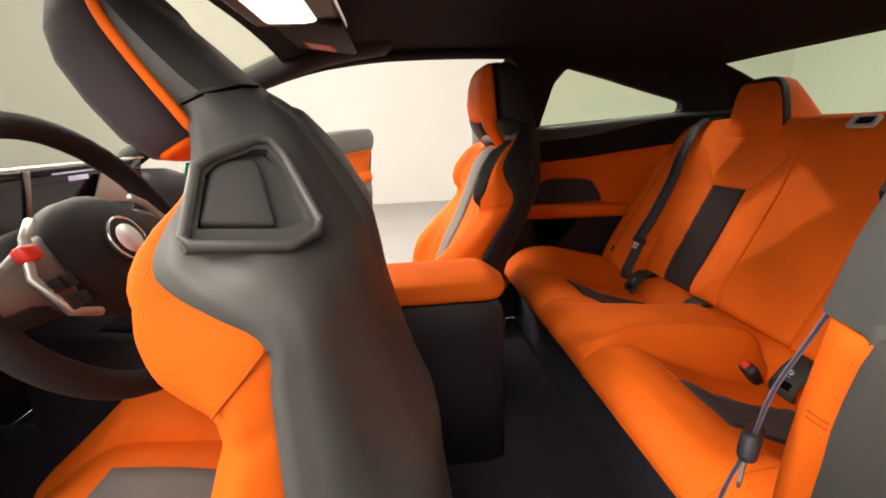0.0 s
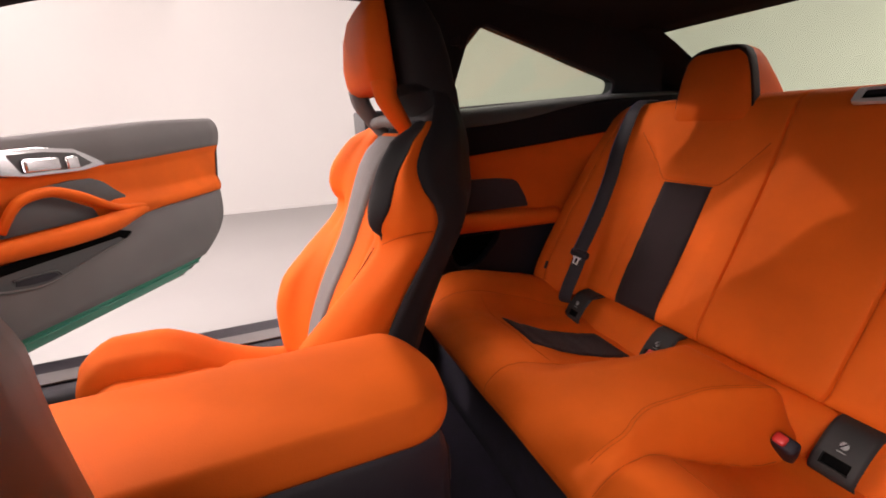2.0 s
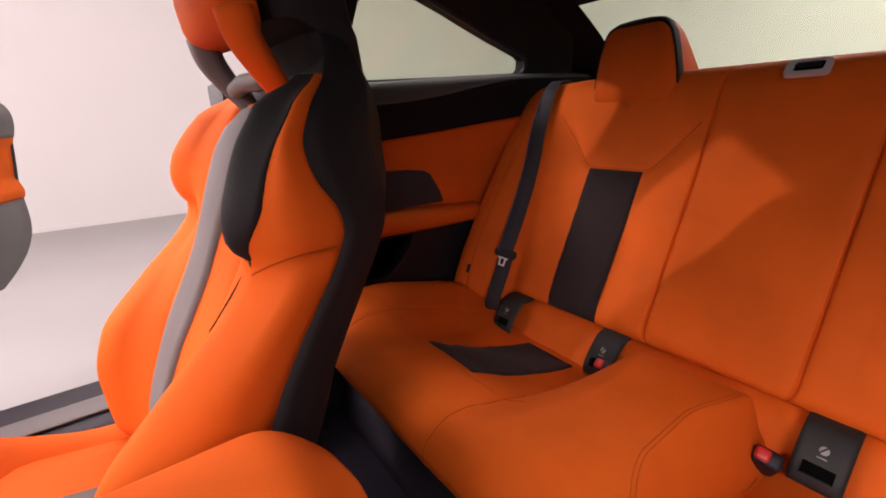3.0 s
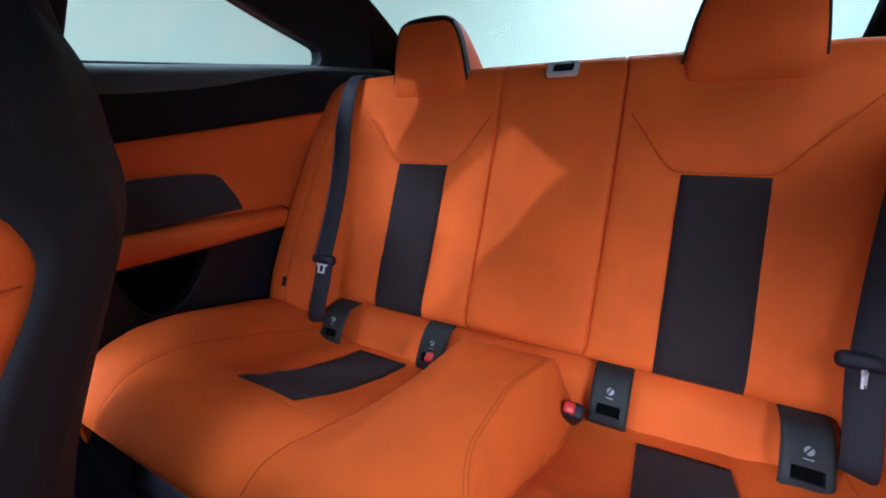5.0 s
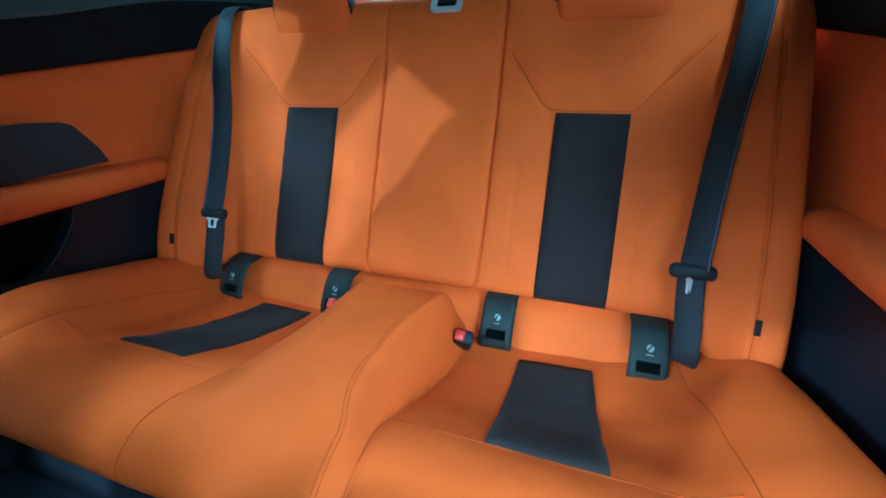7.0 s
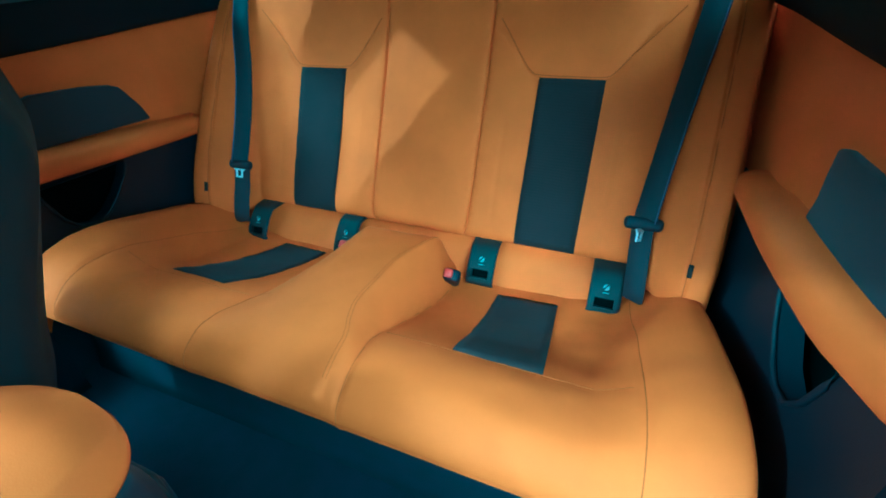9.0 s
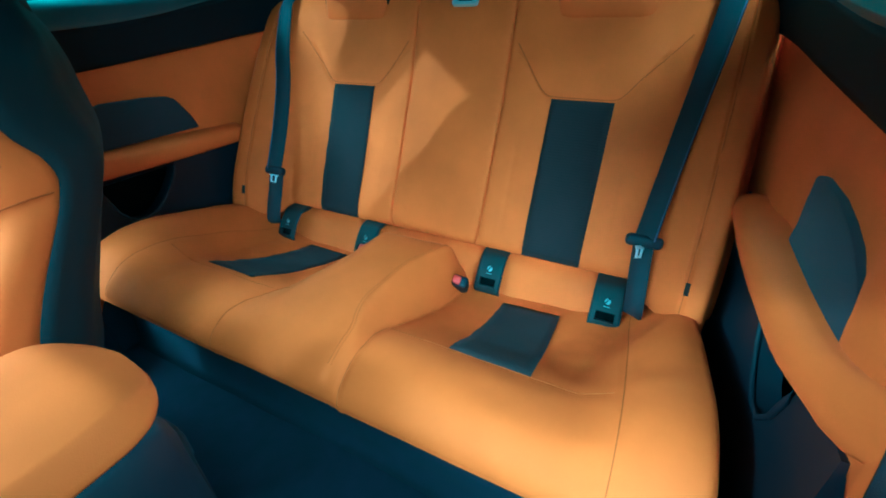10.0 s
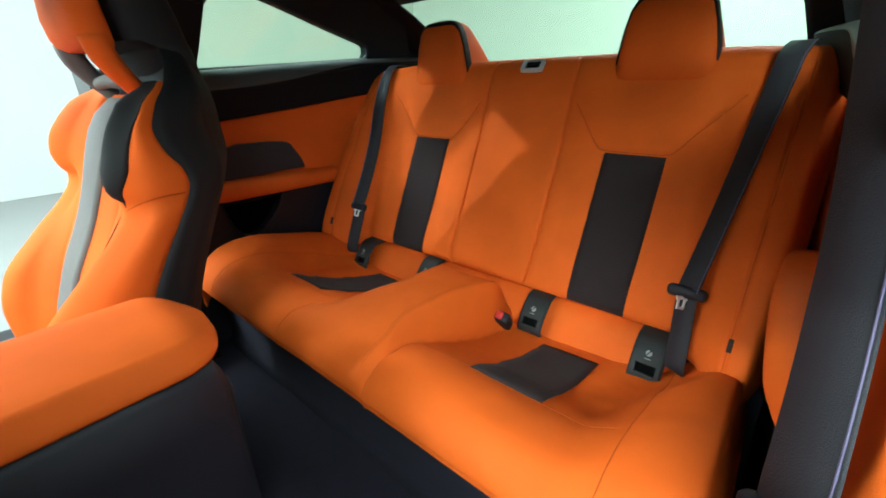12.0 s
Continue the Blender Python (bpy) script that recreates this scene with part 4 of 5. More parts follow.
def anchor_cover(y):
    cover = thing("anchor_cover", "black plastic child-seat anchor cover with a white symbol", "anchor cover", "anchor covers of the rear bench")
    m = Matrix.Translation((0.893 - (0.012 if abs(y) > 0.3 else 0.0), y, 0.463)) @ pose(0, 0, 0, 0, 32, 0)
    w = 0.0325

    def face(u, v):
        z, yy = -0.054 + 0.134 * u, (2 * v - 1) * w
        d = curve_at(DEPTH, z) - 0.005 * smoothstep(0.86, 1.0, abs(2 * v - 1))
        return m @ Vector((-d, yy, z))
    bm = sheet(face, 32, 20)
    inv = m.inverted()
    hollow = [f for f in bm.faces if (lambda c: -0.036 < c.z < -0.0145 and abs(c.y) < 0.0205)(inv @ f.calc_center_median())]
    bmesh.ops.delete(bm, geom=hollow, context="FACES")
    bmesh.ops.recalc_face_normals(bm, faces=bm.faces)
    bmesh.ops.solidify(bm, geom=bm.faces[:], thickness=0.012)
    crisp(part("flap", bm, COVER, cover), 40)
    part("slot", box((-0.010, -0.024, -0.044), (-0.004, 0.024, -0.008), 0.001, m), VOID, cover, "opening, painted black for the shade inside")
    part("slot_lip", tube([m @ Vector((-curve_at(DEPTH, -0.037) + 0.0005, yy, -0.0365)) for yy in np.linspace(-0.020, 0.020, 6)], 0.0018, 6), COVER, cover)
    front = -curve_at(DEPTH, 0.007) - 0.0012
    ring = [m @ Vector((front, 0.0062 * math.cos(a), 0.0070 + 0.0068 * math.sin(a))) for a in (2 * math.pi * k / 16 for k in range(16))]
    part("symbol", prism(ring, m.to_3x3() @ Vector((-0.0006, 0, 0))), PRINT, cover, "round pale child-seat symbol")
    part("symbol_stroke", box((front - 0.0013, -0.0011, -0.007), (front - 0.0004, 0.0011, 0.007), 0, m @ Matrix.Translation((0, 0.0008, 0.0075)) @ pose(0, 0, 0, 35, 0, 0)), PLASTIC, cover)
    part("symbol_bar", box((-curve_at(DEPTH, -0.005) - 0.0012, -0.006, -0.0055), (-curve_at(DEPTH, -0.005) + 0.0005, 0.006, -0.0039), 0, m), PRINT, cover)


for y in (0.456, 0.182, -0.182, -0.452):
    anchor_cover(y)

# seat-release latch at the top middle
latch = thing("backrest_latch", "dark oblong backrest release with a bright rim", "latch")
lm = Matrix.Translation((1.132, -0.004, 1.033)) @ pose(0, 0, 0, 0, 40, 0)


def rounded(y0, y1, z0, z1, lean, power=0.28, n=32):
    """A rounded four-sided outline on the latch's face, leaning sideways towards its top."""
    ring = []
    for k in range(n):
        c, e = math.cos(2 * math.pi * k / n), math.sin(2 * math.pi * k / n)
        z = (z0 + z1) / 2 + (z1 - z0) / 2 * math.copysign(abs(e) ** power, e)
        ring.append(lm @ Vector((-0.006, (y0 + y1) / 2 + (y1 - y0) / 2 * math.copysign(abs(c) ** power, c) + lean * z, z)))
    return ring


part("rim", prism(rounded(-0.032, 0.032, -0.018, 0.017, 0.0), lm.to_3x3() @ Vector((0.008, 0, 0)), holes=[rounded(-0.0225, 0.0205, -0.0095, 0.0145, 0.0)]), STEEL, latch, "satin silver surround", smooth=False)
part("recess", box((-0.001, -0.030, -0.016), (0.004, 0.030, 0.016), 0.002, lm), VOID, latch, "opening, painted black for the shade inside")
part("lever", box((-0.004, -0.017, 0.002), (0.0, 0.017, 0.011), 0.0015, lm), PLASTIC, latch)

# rear seat belts
for s in (1, -1):
    belt = thing("rear_seat_belt", "black rear seat belt hanging over the backrest wing", "seat belt", "rear seat belts")
    zs = [1.03, 1.0, 0.95, 0.9, 0.85, 0.8]
    pts = [Vector((1.20, s * 0.556, 1.056)), Vector((1.155, s * 0.550, 1.056))]
    for z in zs:
        y = curve_at([(0.6, 0.484), (1.03, 0.537)], z)
        pts.append(Vector((back_x(z, s * y) - 0.016, s * (y + 0.004), z + 0.004)))
    top_ = pts[-1]
    pts += [top_.lerp(Vector((0.893, s * 0.491, 0.630)), k) + Vector((0.004 * math.sin(math.pi * k), 0, 0)) for k in (0.25, 0.5, 0.75, 1.0)]
    run = spline(pts, 40)
    lie = [Vector((0.8 * (back_x(p.z, p.y + 0.06) - back_x(p.z, p.y - 0.06)), 0.12, 0)) if p.z < 1.02 else Vector((0, 1, 0)) for p in run]
    part("webbing", strap(run, lie, 0.043, 0.0022), WEBBING, belt)
    edge = [p + Vector((-0.0018, 0, 0)) + w.normalized() * 0.0185 * s for p, w in zip(run, lie)]
    part("stitching", tube(edge, 0.0013, 6), STITCH, belt)
    kc = Vector((0.896, s * 0.490, 0.621))
    km = Matrix.Translation(kc) @ pose(0, 0, 0, 0, 22, 0)
    part("tongue_cover", box((-0.013, -0.034, -0.012), (0.009, 0.034, 0.012), 0.009, km, 3), PLASTIC, belt, "black moulded tongue cover")
    # the tongue hangs square to the strap on one belt and turned sideways on the other
    km = km @ pose(-0.004, 0, 0) @ (pose(-0.004, 0.006, 0, 0, 0, 62) if s < 0 else pose(0, 0, 0))
    tl = [km @ Vector((-0.004, y, z)) for y, z in ((-0.018, -0.009), (0.018, -0.009), (0.016, -0.014), (0.011, -0.018), (0.010, -0.034), (-0.010, -0.034), (-0.011, -0.018), (-0.016, -0.014))]
    hl = [km @ Vector((-0.004, y, z)) for y, z in ((-0.0065, -0.015), (0.0065, -0.015), (0.006, -0.030), (-0.006, -0.030))]
    part("tongue", prism(tl, km.to_3x3() @ Vector((0.003, 0, 0)), holes=[hl]), STEEL, belt, "bright metal tongue", smooth=False)
    low = [kc + Vector((0.003, 0, 0.0)), Vector((0.884, s * 0.494, 0.57)), Vector((0.868, s * 0.498, 0.525)), Vector((0.857, s * 0.501, 0.485)), Vector((0.86, s * 0.502, 0.465))]
    part("lap_webbing", strap(spline(low, 14), (-0.45 * s, 1, 0), 0.041, 0.0022), WEBBING, belt)

# belt buckles beside the raised middle
for s, tip in ((-1, Vector((0.828, -0.128, 0.455))), (1, Vector((0.845, 0.148, 0.462)))):
    buckle = thing("belt_buckle", "black belt buckle with a red release button", "belt buckle", "rear belt buckles")
    bmx = Matrix.Translation(tip) @ pose(0, 0, 0, s * -14, -38, 0)
    part("body", box((-0.014, -0.019, -0.045), (0.014, 0.019, 0.022), 0.008, bmx, 3), PLASTIC, buckle)
    part("button", box((-0.010, -0.002, 0.018), (0.010, 0.0175, 0.0265), 0.004, bmx, 2), RED, buckle, "red release button")
    part("stalk", tube([bmx @ Vector((0, 0, -0.04)), bmx @ Vector((0, 0, -0.10))], 0.012, 8), PLASTIC, buckle)

# ---- front seats ----
HINGE = Vector((0.20, 0, 0.45))


def front_seat(name, label, centre_y, out, moved, lean):
    """A sports seat; out: +1 or -1 towards its door; moved: forward shift; lean: backrest turned forward, in degrees."""
    seat = thing(name, label, "car seat", "front seats", at=(0.1 + moved.x, centre_y, 0.25))
    turn = Matrix.Translation(HINGE + moved) @ pose(0, 0, 0, 0, -lean, 0) @ Matrix.Translation(-HINGE)

    def P(x, y, z):
        q = turn @ Vector((x, 0, z))
        return Vector((q.x, centre_y + y * out, q.z))

    # back shell: boxy outline with a bevelled outer shoulder
    xb = [(0.40, 0.235), (0.50, 0.275), (0.59, 0.315), (0.65, 0.333), (0.72, 0.362), (0.80, 0.397), (0.85, 0.418), (0.912, 0.434), (0.96, 0.434), (1.03, 0.424), (1.07, 0.41), (1.09, 0.397)]
    xs = [(0.40, 0.13), (0.55, 0.165), (0.69, 0.212), (0.75, 0.243), (0.80, 0.274), (0.84, 0.297), (0.865, 0.305), (0.885, 0.301), (0.915, 0.283), (0.946, 0.276), (0.98, 0.290), (1.01, 0.316), (1.03, 0.330), (1.05, 0.343), (1.09, 0.352)]
    hw = [(0.40, 0.222), (0.60, 0.236), (0.75, 0.241), (0.88, 0.238), (0.96, 0.215), (1.02, 0.17), (1.06, 0.128), (1.09, 0.088)]
    hw_in = [(0.40, 0.222), (0.60, 0.236), (0.75, 0.241), (0.88, 0.240), (0.96, 0.230), (1.0, 0.208), (1.03, 0.172), (1.06, 0.13), (1.09, 0.088)]
    if out < 0:
        hw_in = [(z, w) for z, w in hw[:-2]] + [(1.06, 0.131), (1.09, 0.111)]
        hw = [(0.40, 0.222), (0.60, 0.236), (0.75, 0.241), (0.88, 0.241), (0.96, 0.236), (0.99, 0.216), (1.03, 0.165), (1.06, 0.130), (1.078, 0.119), (1.09, 0.114)]
        xs = [(0.40, 0.13), (0.55, 0.165), (0.69, 0.225), (0.736, 0.255), (0.792, 0.287), (0.836, 0.313), (0.862, 0.331), (0.878, 0.333), (0.91, 0.318), (0.943, 0.302), (0.96, 0.298), (0.975, 0.302), (0.99, 0.318), (1.01, 0.343), (1.075, 0.350), (1.09, 0.352)]
        xb = [(z, x + 0.045 * (1 - smoothstep(0.55, 0.85, z))) for z, x in xb]
    rings = []
    for z in np.linspace(0.40, 1.09, 70):
        b, f, w, wi = (curve_at(t, z) for t in (xb, xs, hw, hw_in))
        flat = 0.09 * smoothstep(0.92, 0.96, z) * (1 - smoothstep(1.04, 1.08, z)) if out < 0 else 0.0
        half = [(0.0, 1.0), (0.46, 0.94 - flat), (0.88, 0.56), (0.985, 0.22), (1.0, 0.0)]
        plan = half + [(d, -y) for d, y in half[-2::-1]]
        ring = [P(f + 0.015, -wi * 0.8, z)]
        for (d0, y0_), (d1, y1_) in zip(plan, plan[1:]):
            ring += [P(f + (b - f) * (d0 + (d1 - d0) * k / 3), -(wi if y1_ >= 0 else w) * (y0_ + (y1_ - y0_) * k / 3), z) for k in range(3)]
        ring += [P(f, w, z), P(f + 0.015, w * 0.8, z)]
        rings.append(ring)
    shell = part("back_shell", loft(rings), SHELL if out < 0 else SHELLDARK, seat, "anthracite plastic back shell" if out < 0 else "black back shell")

    # raised middle panel on the upper back, rounded at its lower end
    def back_panel(u, v):
        y = -0.075 + 0.12 * v
        z = 0.888 + 0.022 * abs((y + 0.015) / 0.06) ** 4 + (1.068 - 0.888 - 0.022) * u
        b, f, w = (curve_at(t, z) for t in (xb, xs, hw))
        d = float(np.interp(abs(y) / w, [0.0, 0.22, 0.56], [1.0, 0.985, 0.88]))
        rim = min(u / 0.06, v / 0.08, (1 - v) / 0.08, 1.0)
        return P(f + (b - f) * d - 0.002 + 0.007 * math.sqrt(max(rim, 0.0)), y, z)
    if out < 0:
        rim_ = [back_panel(u, 0.0) for u in np.linspace(0.9, 0.02, 20)] + [back_panel(0.0, v) for v in np.linspace(0.03, 0.97, 20)] + [back_panel(u, 1.0) for u in np.linspace(0.02, 0.9, 20)]
        # black tube draws the shade in the gap
        part("panel_gap", tube(rim_, 0.0022, 6), VOID, shell, "black line for the shaded gap round the raised panel")
        part("back_panel", sheet(back_panel, 40, 26, 0.012, turn.to_3x3() @ Vector((-1, 0, 0))), SHELL, shell, "raised anthracite panel on the shell")

        def flank(u, v):
            """A slim lens-shaped facet that rises from the shell to the panel's outer edge."""
            z = 0.79 + 0.245 * u
            left = curve_at([(0.79, 0.045), (0.80, 0.055), (0.887, 0.073), (0.955, 0.071), (1.024, 0.056), (1.035, 0.050)], z)
            right = curve_at([(0.79, 0.043), (0.806, 0.036), (0.89, 0.040), (0.952, 0.045), (0.998, 0.050), (1.035, 0.0495)], z)
            y = left + (right - left) * v
            b, f, w = (curve_at(t, z) for t in (xb, xs, hw))
            d = float(np.interp(y / w, [0.0, 0.22, 0.56], [1.0, 0.985, 0.88]))
            return P(f + (b - f) * d - 0.0015 + (0.001 + 0.009 * v) * math.sin(math.pi * u) ** 0.6, y, z)
        part("panel_flank", sheet(flank, 40, 8, 0.014, turn.to_3x3() @ Vector((-1, 0, 0))), SHELL, shell, "slim raised facet beside the panel")

    # padded bolsters, inner and outer
    xf = [(0.40, 0.075), (0.436, 0.058), (0.49, 0.038), (0.57, 0.035), (0.647, 0.055), (0.73, 0.125), (0.80, 0.195), (0.828, 0.215), (0.86, 0.211), (0.886, 0.212), (0.91, 0.222), (0.944, 0.244), (0.971, 0.268), (1.01, 0.302), (1.02, 0.31)]
    xc = [(0.40, 0.07), (0.50, 0.09), (0.60, 0.115), (0.67, 0.142), (0.70, 0.155), (0.75, 0.182), (0.80, 0.207), (0.83, 0.219), (0.916, 0.252), (0.98, 0.284), (1.0, 0.296)]
    xf = [r for r in xf if r[0] < 0.81] + [(0.828, 0.212), (0.858, 0.205), (0.886, 0.207), (0.918, 0.217), (0.95, 0.231), (0.98, 0.252), (1.01, 0.276), (1.02, 0.285)]
    xf_out = [r for r in xf if r[0] < 0.81] + [(0.828, 0.212), (0.86, 0.204), (0.886, 0.199), (0.92, 0.206), (0.952, 0.225), (0.99, 0.258), (1.02, 0.29)]
    if out < 0:
        xf, xf_out = ([(z, x + 0.02) for z, x in t] for t in (xf, xf_out))
    for side in (1, -1):
        rings, noses = [], []
        for z in np.linspace(0.40, 1.015, 62):
            f, s_, c_, w = curve_at(xf_out if side > 0 else xf, z), curve_at(xs, z), curve_at(xc, z), curve_at(hw if side > 0 else hw_in, z)
            inn = w - curve_at([(0.40, 0.13), (0.75, 0.12), (0.9, 0.125), (1.015, 0.10)], z)
            waist = 0.006 * math.exp(-((z - (0.843 if out > 0 else 0.80)) / 0.010) ** 2)
            ctl = [(s_ + 0.006, w - 0.004), ((s_ * 0.55 + f * 0.45), w + 0.006 - waist), (f + 0.02 + waist, w - 0.012), (f + waist, w - 0.035), (f + 0.018 + waist, w - 0.065), ((f + c_) / 2 + 0.008, (w + inn) / 2 - 0.02), (c_ + 0.008, inn), (c_ + 0.03, inn + 0.01), (s_ + 0.008, w - 0.035)]
            ring = spline([(a, b, 0) for a, b in ctl] + [(ctl[0][0], ctl[0][1], 0)], 25)[:-1]
            fade = 1 - 0.5 * smoothstep(0.985, 1.015, z)
            mx, my = s_ + 0.010, w - 0.03
            rings.append([P(mx + (p.x - mx) * fade, side * (my + (p.y - my) * fade), z) for p in ring])
            if z > 0.83:
                fine = spline([(a, b, 0) for a, b in ctl[1:6]], 81)
                span = 11 * smoothstep(0.92, 1.0, z)
                grow = 0.10 + 0.90 * smoothstep(0.83, 0.90, z)
                strip = [fine[round((0.55 + (k / 10 - 0.55) * grow) * (31 + span) + 17 - span)] for k in range(11)]
                mid_ = Vector((s_ + 0.02, w - 0.04, 0))
                lift = 0.0075 * smoothstep(0.832, 0.87, z) - 0.004
                out_ = [p + (p - mid_).normalized() * (lift + 0.003 * math.sin(math.pi * k / 10)) for k, p in enumerate(strip)]
                in_ = [p - (p - mid_).normalized() * 0.006 for p in strip[::-1]]
                noses.append([P(mx + (p.x - mx) * fade, side * (my + (p.y - my) * fade), z) for p in out_ + in_])
        part("back_bolster", loft(rings), LEATHER, seat, "orange leather side bolster")
        # dark padded nose along the inner upper bolster
        if side < 0:
            rings = noses
            part("bolster_nose", loft(rings), SHELLDARK, seat, "black padded edge of the shoulder bolster")

    # centre of the backrest, with a grey stripe
    def centre_back(u, v):
        z = 0.42 + 0.575 * u
        y = -0.15 + 0.30 * v
        return P(curve_at(xc, z) + 0.006 - 0.012 * (1 - abs(y / 0.15) ** 2) + 0.02 * smoothstep(0.93, 1.0, u), y, z)
    part("back_centre", sheet(centre_back, 20, 10, 0.04, turn.to_3x3() @ Vector((1, 0, 0))), LEATHER, seat)
    def back_stripe(u, v):
        z = 0.43 + 0.56 * u
        y = (-0.5 + v) * curve_at([(0.43, 0.10), (0.8, 0.12), (1.03, 0.19)], z)
        p = curve_at(xc, z) - 0.008 - 0.004 * (1 - abs(y / 0.08) ** 2) + 0.02 * smoothstep(0.93, 1.0, u)
        return P(p, y, z)
    part("back_stripe", sheet(back_stripe, 20, 6, 0.012, turn.to_3x3() @ Vector((1, 0, 0))), GREYKNIT, seat, "grey suede centre stripe")

    # headrest on a narrow neck
    def oblong(x0_, x1_, half, z, p=0.5 if out > 0 else 0.62, n=24):
        return [P((x0_ + x1_) / 2 + (x1_ - x0_) / 2 * math.copysign(abs(math.cos(a)) ** p, math.cos(a)), half * math.copysign(abs(math.sin(a)) ** p, math.sin(a)), z) for a in (2 * math.pi * k / n for k in range(n))]
    front = [(1.068, 0.262, 0.298, 0.105), (1.076, 0.247, 0.298, 0.118), (1.09, 0.240, 0.297, 0.120), (1.12, 0.236, 0.293, 0.122), (1.17, 0.240, 0.289, 0.118), (1.205, 0.250, 0.286, 0.106), (1.222, 0.262, 0.286, 0.09), (1.228, 0.274, 0.285, 0.06)]
    rear = [(1.0, 0.345, 0.421, 0.10), (1.03, 0.342, 0.418, 0.118), (1.066, 0.334, 0.412, 0.121), (1.078, 0.297, 0.410, 0.121), (1.12, 0.291, 0.40, 0.124), (1.17, 0.287, 0.384, 0.12), (1.205, 0.284, 0.366, 0.108), (1.222, 0.284, 0.35, 0.093), (1.230, 0.284, 0.335, 0.06)]
    if out < 0:
        front = [(1.054, 0.296, 0.349, 0.10), (1.062, 0.280, 0.350, 0.119), (1.09, 0.268, 0.349, 0.123), (1.13, 0.264, 0.346, 0.123), (1.17, 0.264, 0.344, 0.119), (1.20, 0.270, 0.344, 0.108), (1.225, 0.280, 0.344, 0.09), (1.238, 0.290, 0.342, 0.06)]
        rear = [(1.086, 0.346, 0.401, 0.115), (1.11, 0.342, 0.392, 0.119), (1.135, 0.340, 0.383, 0.121), (1.17, 0.338, 0.371, 0.120), (1.205, 0.337, 0.358, 0.110), (1.228, 0.337, 0.350, 0.093), (1.241, 0.336, 0.345, 0.06)]
    def shell_ring(z, f, b, w):
        half = [(0.0, 1.0), (0.46, 0.94), (0.88, 0.56), (0.985, 0.22), (1.0, 0.0)]
        plan = half + [(d, -y) for d, y in half[-2::-1]]
        ring = [P(f + 0.015, -w * 0.8, z)]
        for (d0, y0_), (d1, y1_) in zip(plan, plan[1:]):
            ring += [P(f + (b - f) * (d0 + (d1 - d0) * k / 3), -w * (y0_ + (y1_ - y0_) * k / 3), z) for k in range(3)]
        return ring + [P(f, w, z), P(f + 0.015, w * 0.8, z)]
    pad = part("headrest", loft([oblong(a, b, h, z) for z, a, b, h in front]), LEATHER if out > 0 else CLOTH, seat, "orange leather headrest pad" if out > 0 else "dark cloth headrest pad with orange piping")
    # creases are darker tubes that stand for the shade in the fold
    if out < 0:
        part("crease", tube(spline([P(0.262, 0.2465, 0.843), P(0.28, 0.247, 0.85), P(0.30, 0.246, 0.857), P(0.332, 0.243, 0.869)], 12), 0.0016, 6), SEAM, seat, "sewn crease in the outer bolster")
    else:
        part("crease", tube(spline([P(0.214, -0.232, 0.836), P(0.226, -0.2385, 0.842), P(0.244, -0.2415, 0.8465), P(0.268, -0.2435, 0.849), P(0.294, -0.2415, 0.8485)], 14), 0.0009, 6), SEAM, seat, "sewn crease in the inner bolster")
        slit = [(0.2165, -0.1605, 0.812), (0.204, -0.1575, 0.792), (0.1905, -0.149, 0.770), (0.178, -0.137, 0.750)]
        # black tube stands for shade in a fold of the leather
        part("slit", tube(spline([P(*q) for q in slit], 14), [0.0003 + 0.0013 * math.sin(math.pi * k / 13) for k in range(14)], 8), VOID, seat, "thin black line for the shaded fold beside the inner bolster")
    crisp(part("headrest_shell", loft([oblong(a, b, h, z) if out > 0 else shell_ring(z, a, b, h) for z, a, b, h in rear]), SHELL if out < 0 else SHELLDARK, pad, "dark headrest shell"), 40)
    if out < 0:
        # black tube draws the shaded joint under the headrest shell
        part("neck_seam", tube(shell_ring(1.084, 0.344, 0.4045, 0.1165)[16:27], 0.0022, 6), VOID, pad)
    else:
        part("neck_seam", tube(oblong(0.318, 0.418, 0.108, 1.016), 0.002, 6, closed=True), PLASTIC, pad)
    if out < 0:
        for e in (1, -1):
            line = [P(b - 0.002, e * (h + 0.001), z) for z, a, b, h in front]
            part("piping", tube(spline(line, 24), 0.0052, 8), LEATHER, pad, "orange leather piping")
    if out > 0:
        for e in (1, -1):
            legs = [P(0.316, e * 0.086, 0.990), P(0.302, e * 0.094, 1.010), P(0.285, e * 0.100, 1.034), P(0.272, e * 0.102, 1.058), P(0.268, e * 0.102, 1.084)]
            part("neck", tube(spline(legs, 12), [0.013 + 0.0008 * k for k in range(12)], 14), LEATHER if e < 0 else GREYTRIM, pad, "orange leather leg" if e < 0 else "grey plastic leg")
        part("neck_bar", tube([P(0.290 + 0.006 * abs(v), 0.092 * v, 1.019 - 0.004 * abs(v)) for v in np.linspace(-1, 1, 9)], 0.0115, 12), GREYTRIM, pad, "grey plastic bar under the opening")
    else:
        part("pad_underside", loft([oblong(0.310, 0.345, 0.09, 1.048), oblong(0.294, 0.348, 0.108, 1.052), oblong(0.286, 0.349, 0.115, 1.058), oblong(0.292, 0.349, 0.11, 1.064)]), LEATHER, pad, "orange leather lower edge of the pad")

    # entry handle in the outer shoulder of the shell
    if out < 0:
        ctr, rt, up = Vector((-0.128, -0.5616, 0.9957)), Vector((0.8022, 0.597, -0.0093)), Vector((-0.2877, 0.4002, 0.8701))
        nrm = rt.cross(up)
        nrm = nrm if nrm.y < 0 else -nrm
        hm = Matrix.Translation(ctr) @ Matrix((rt, up, nrm)).transposed().to_4x4()
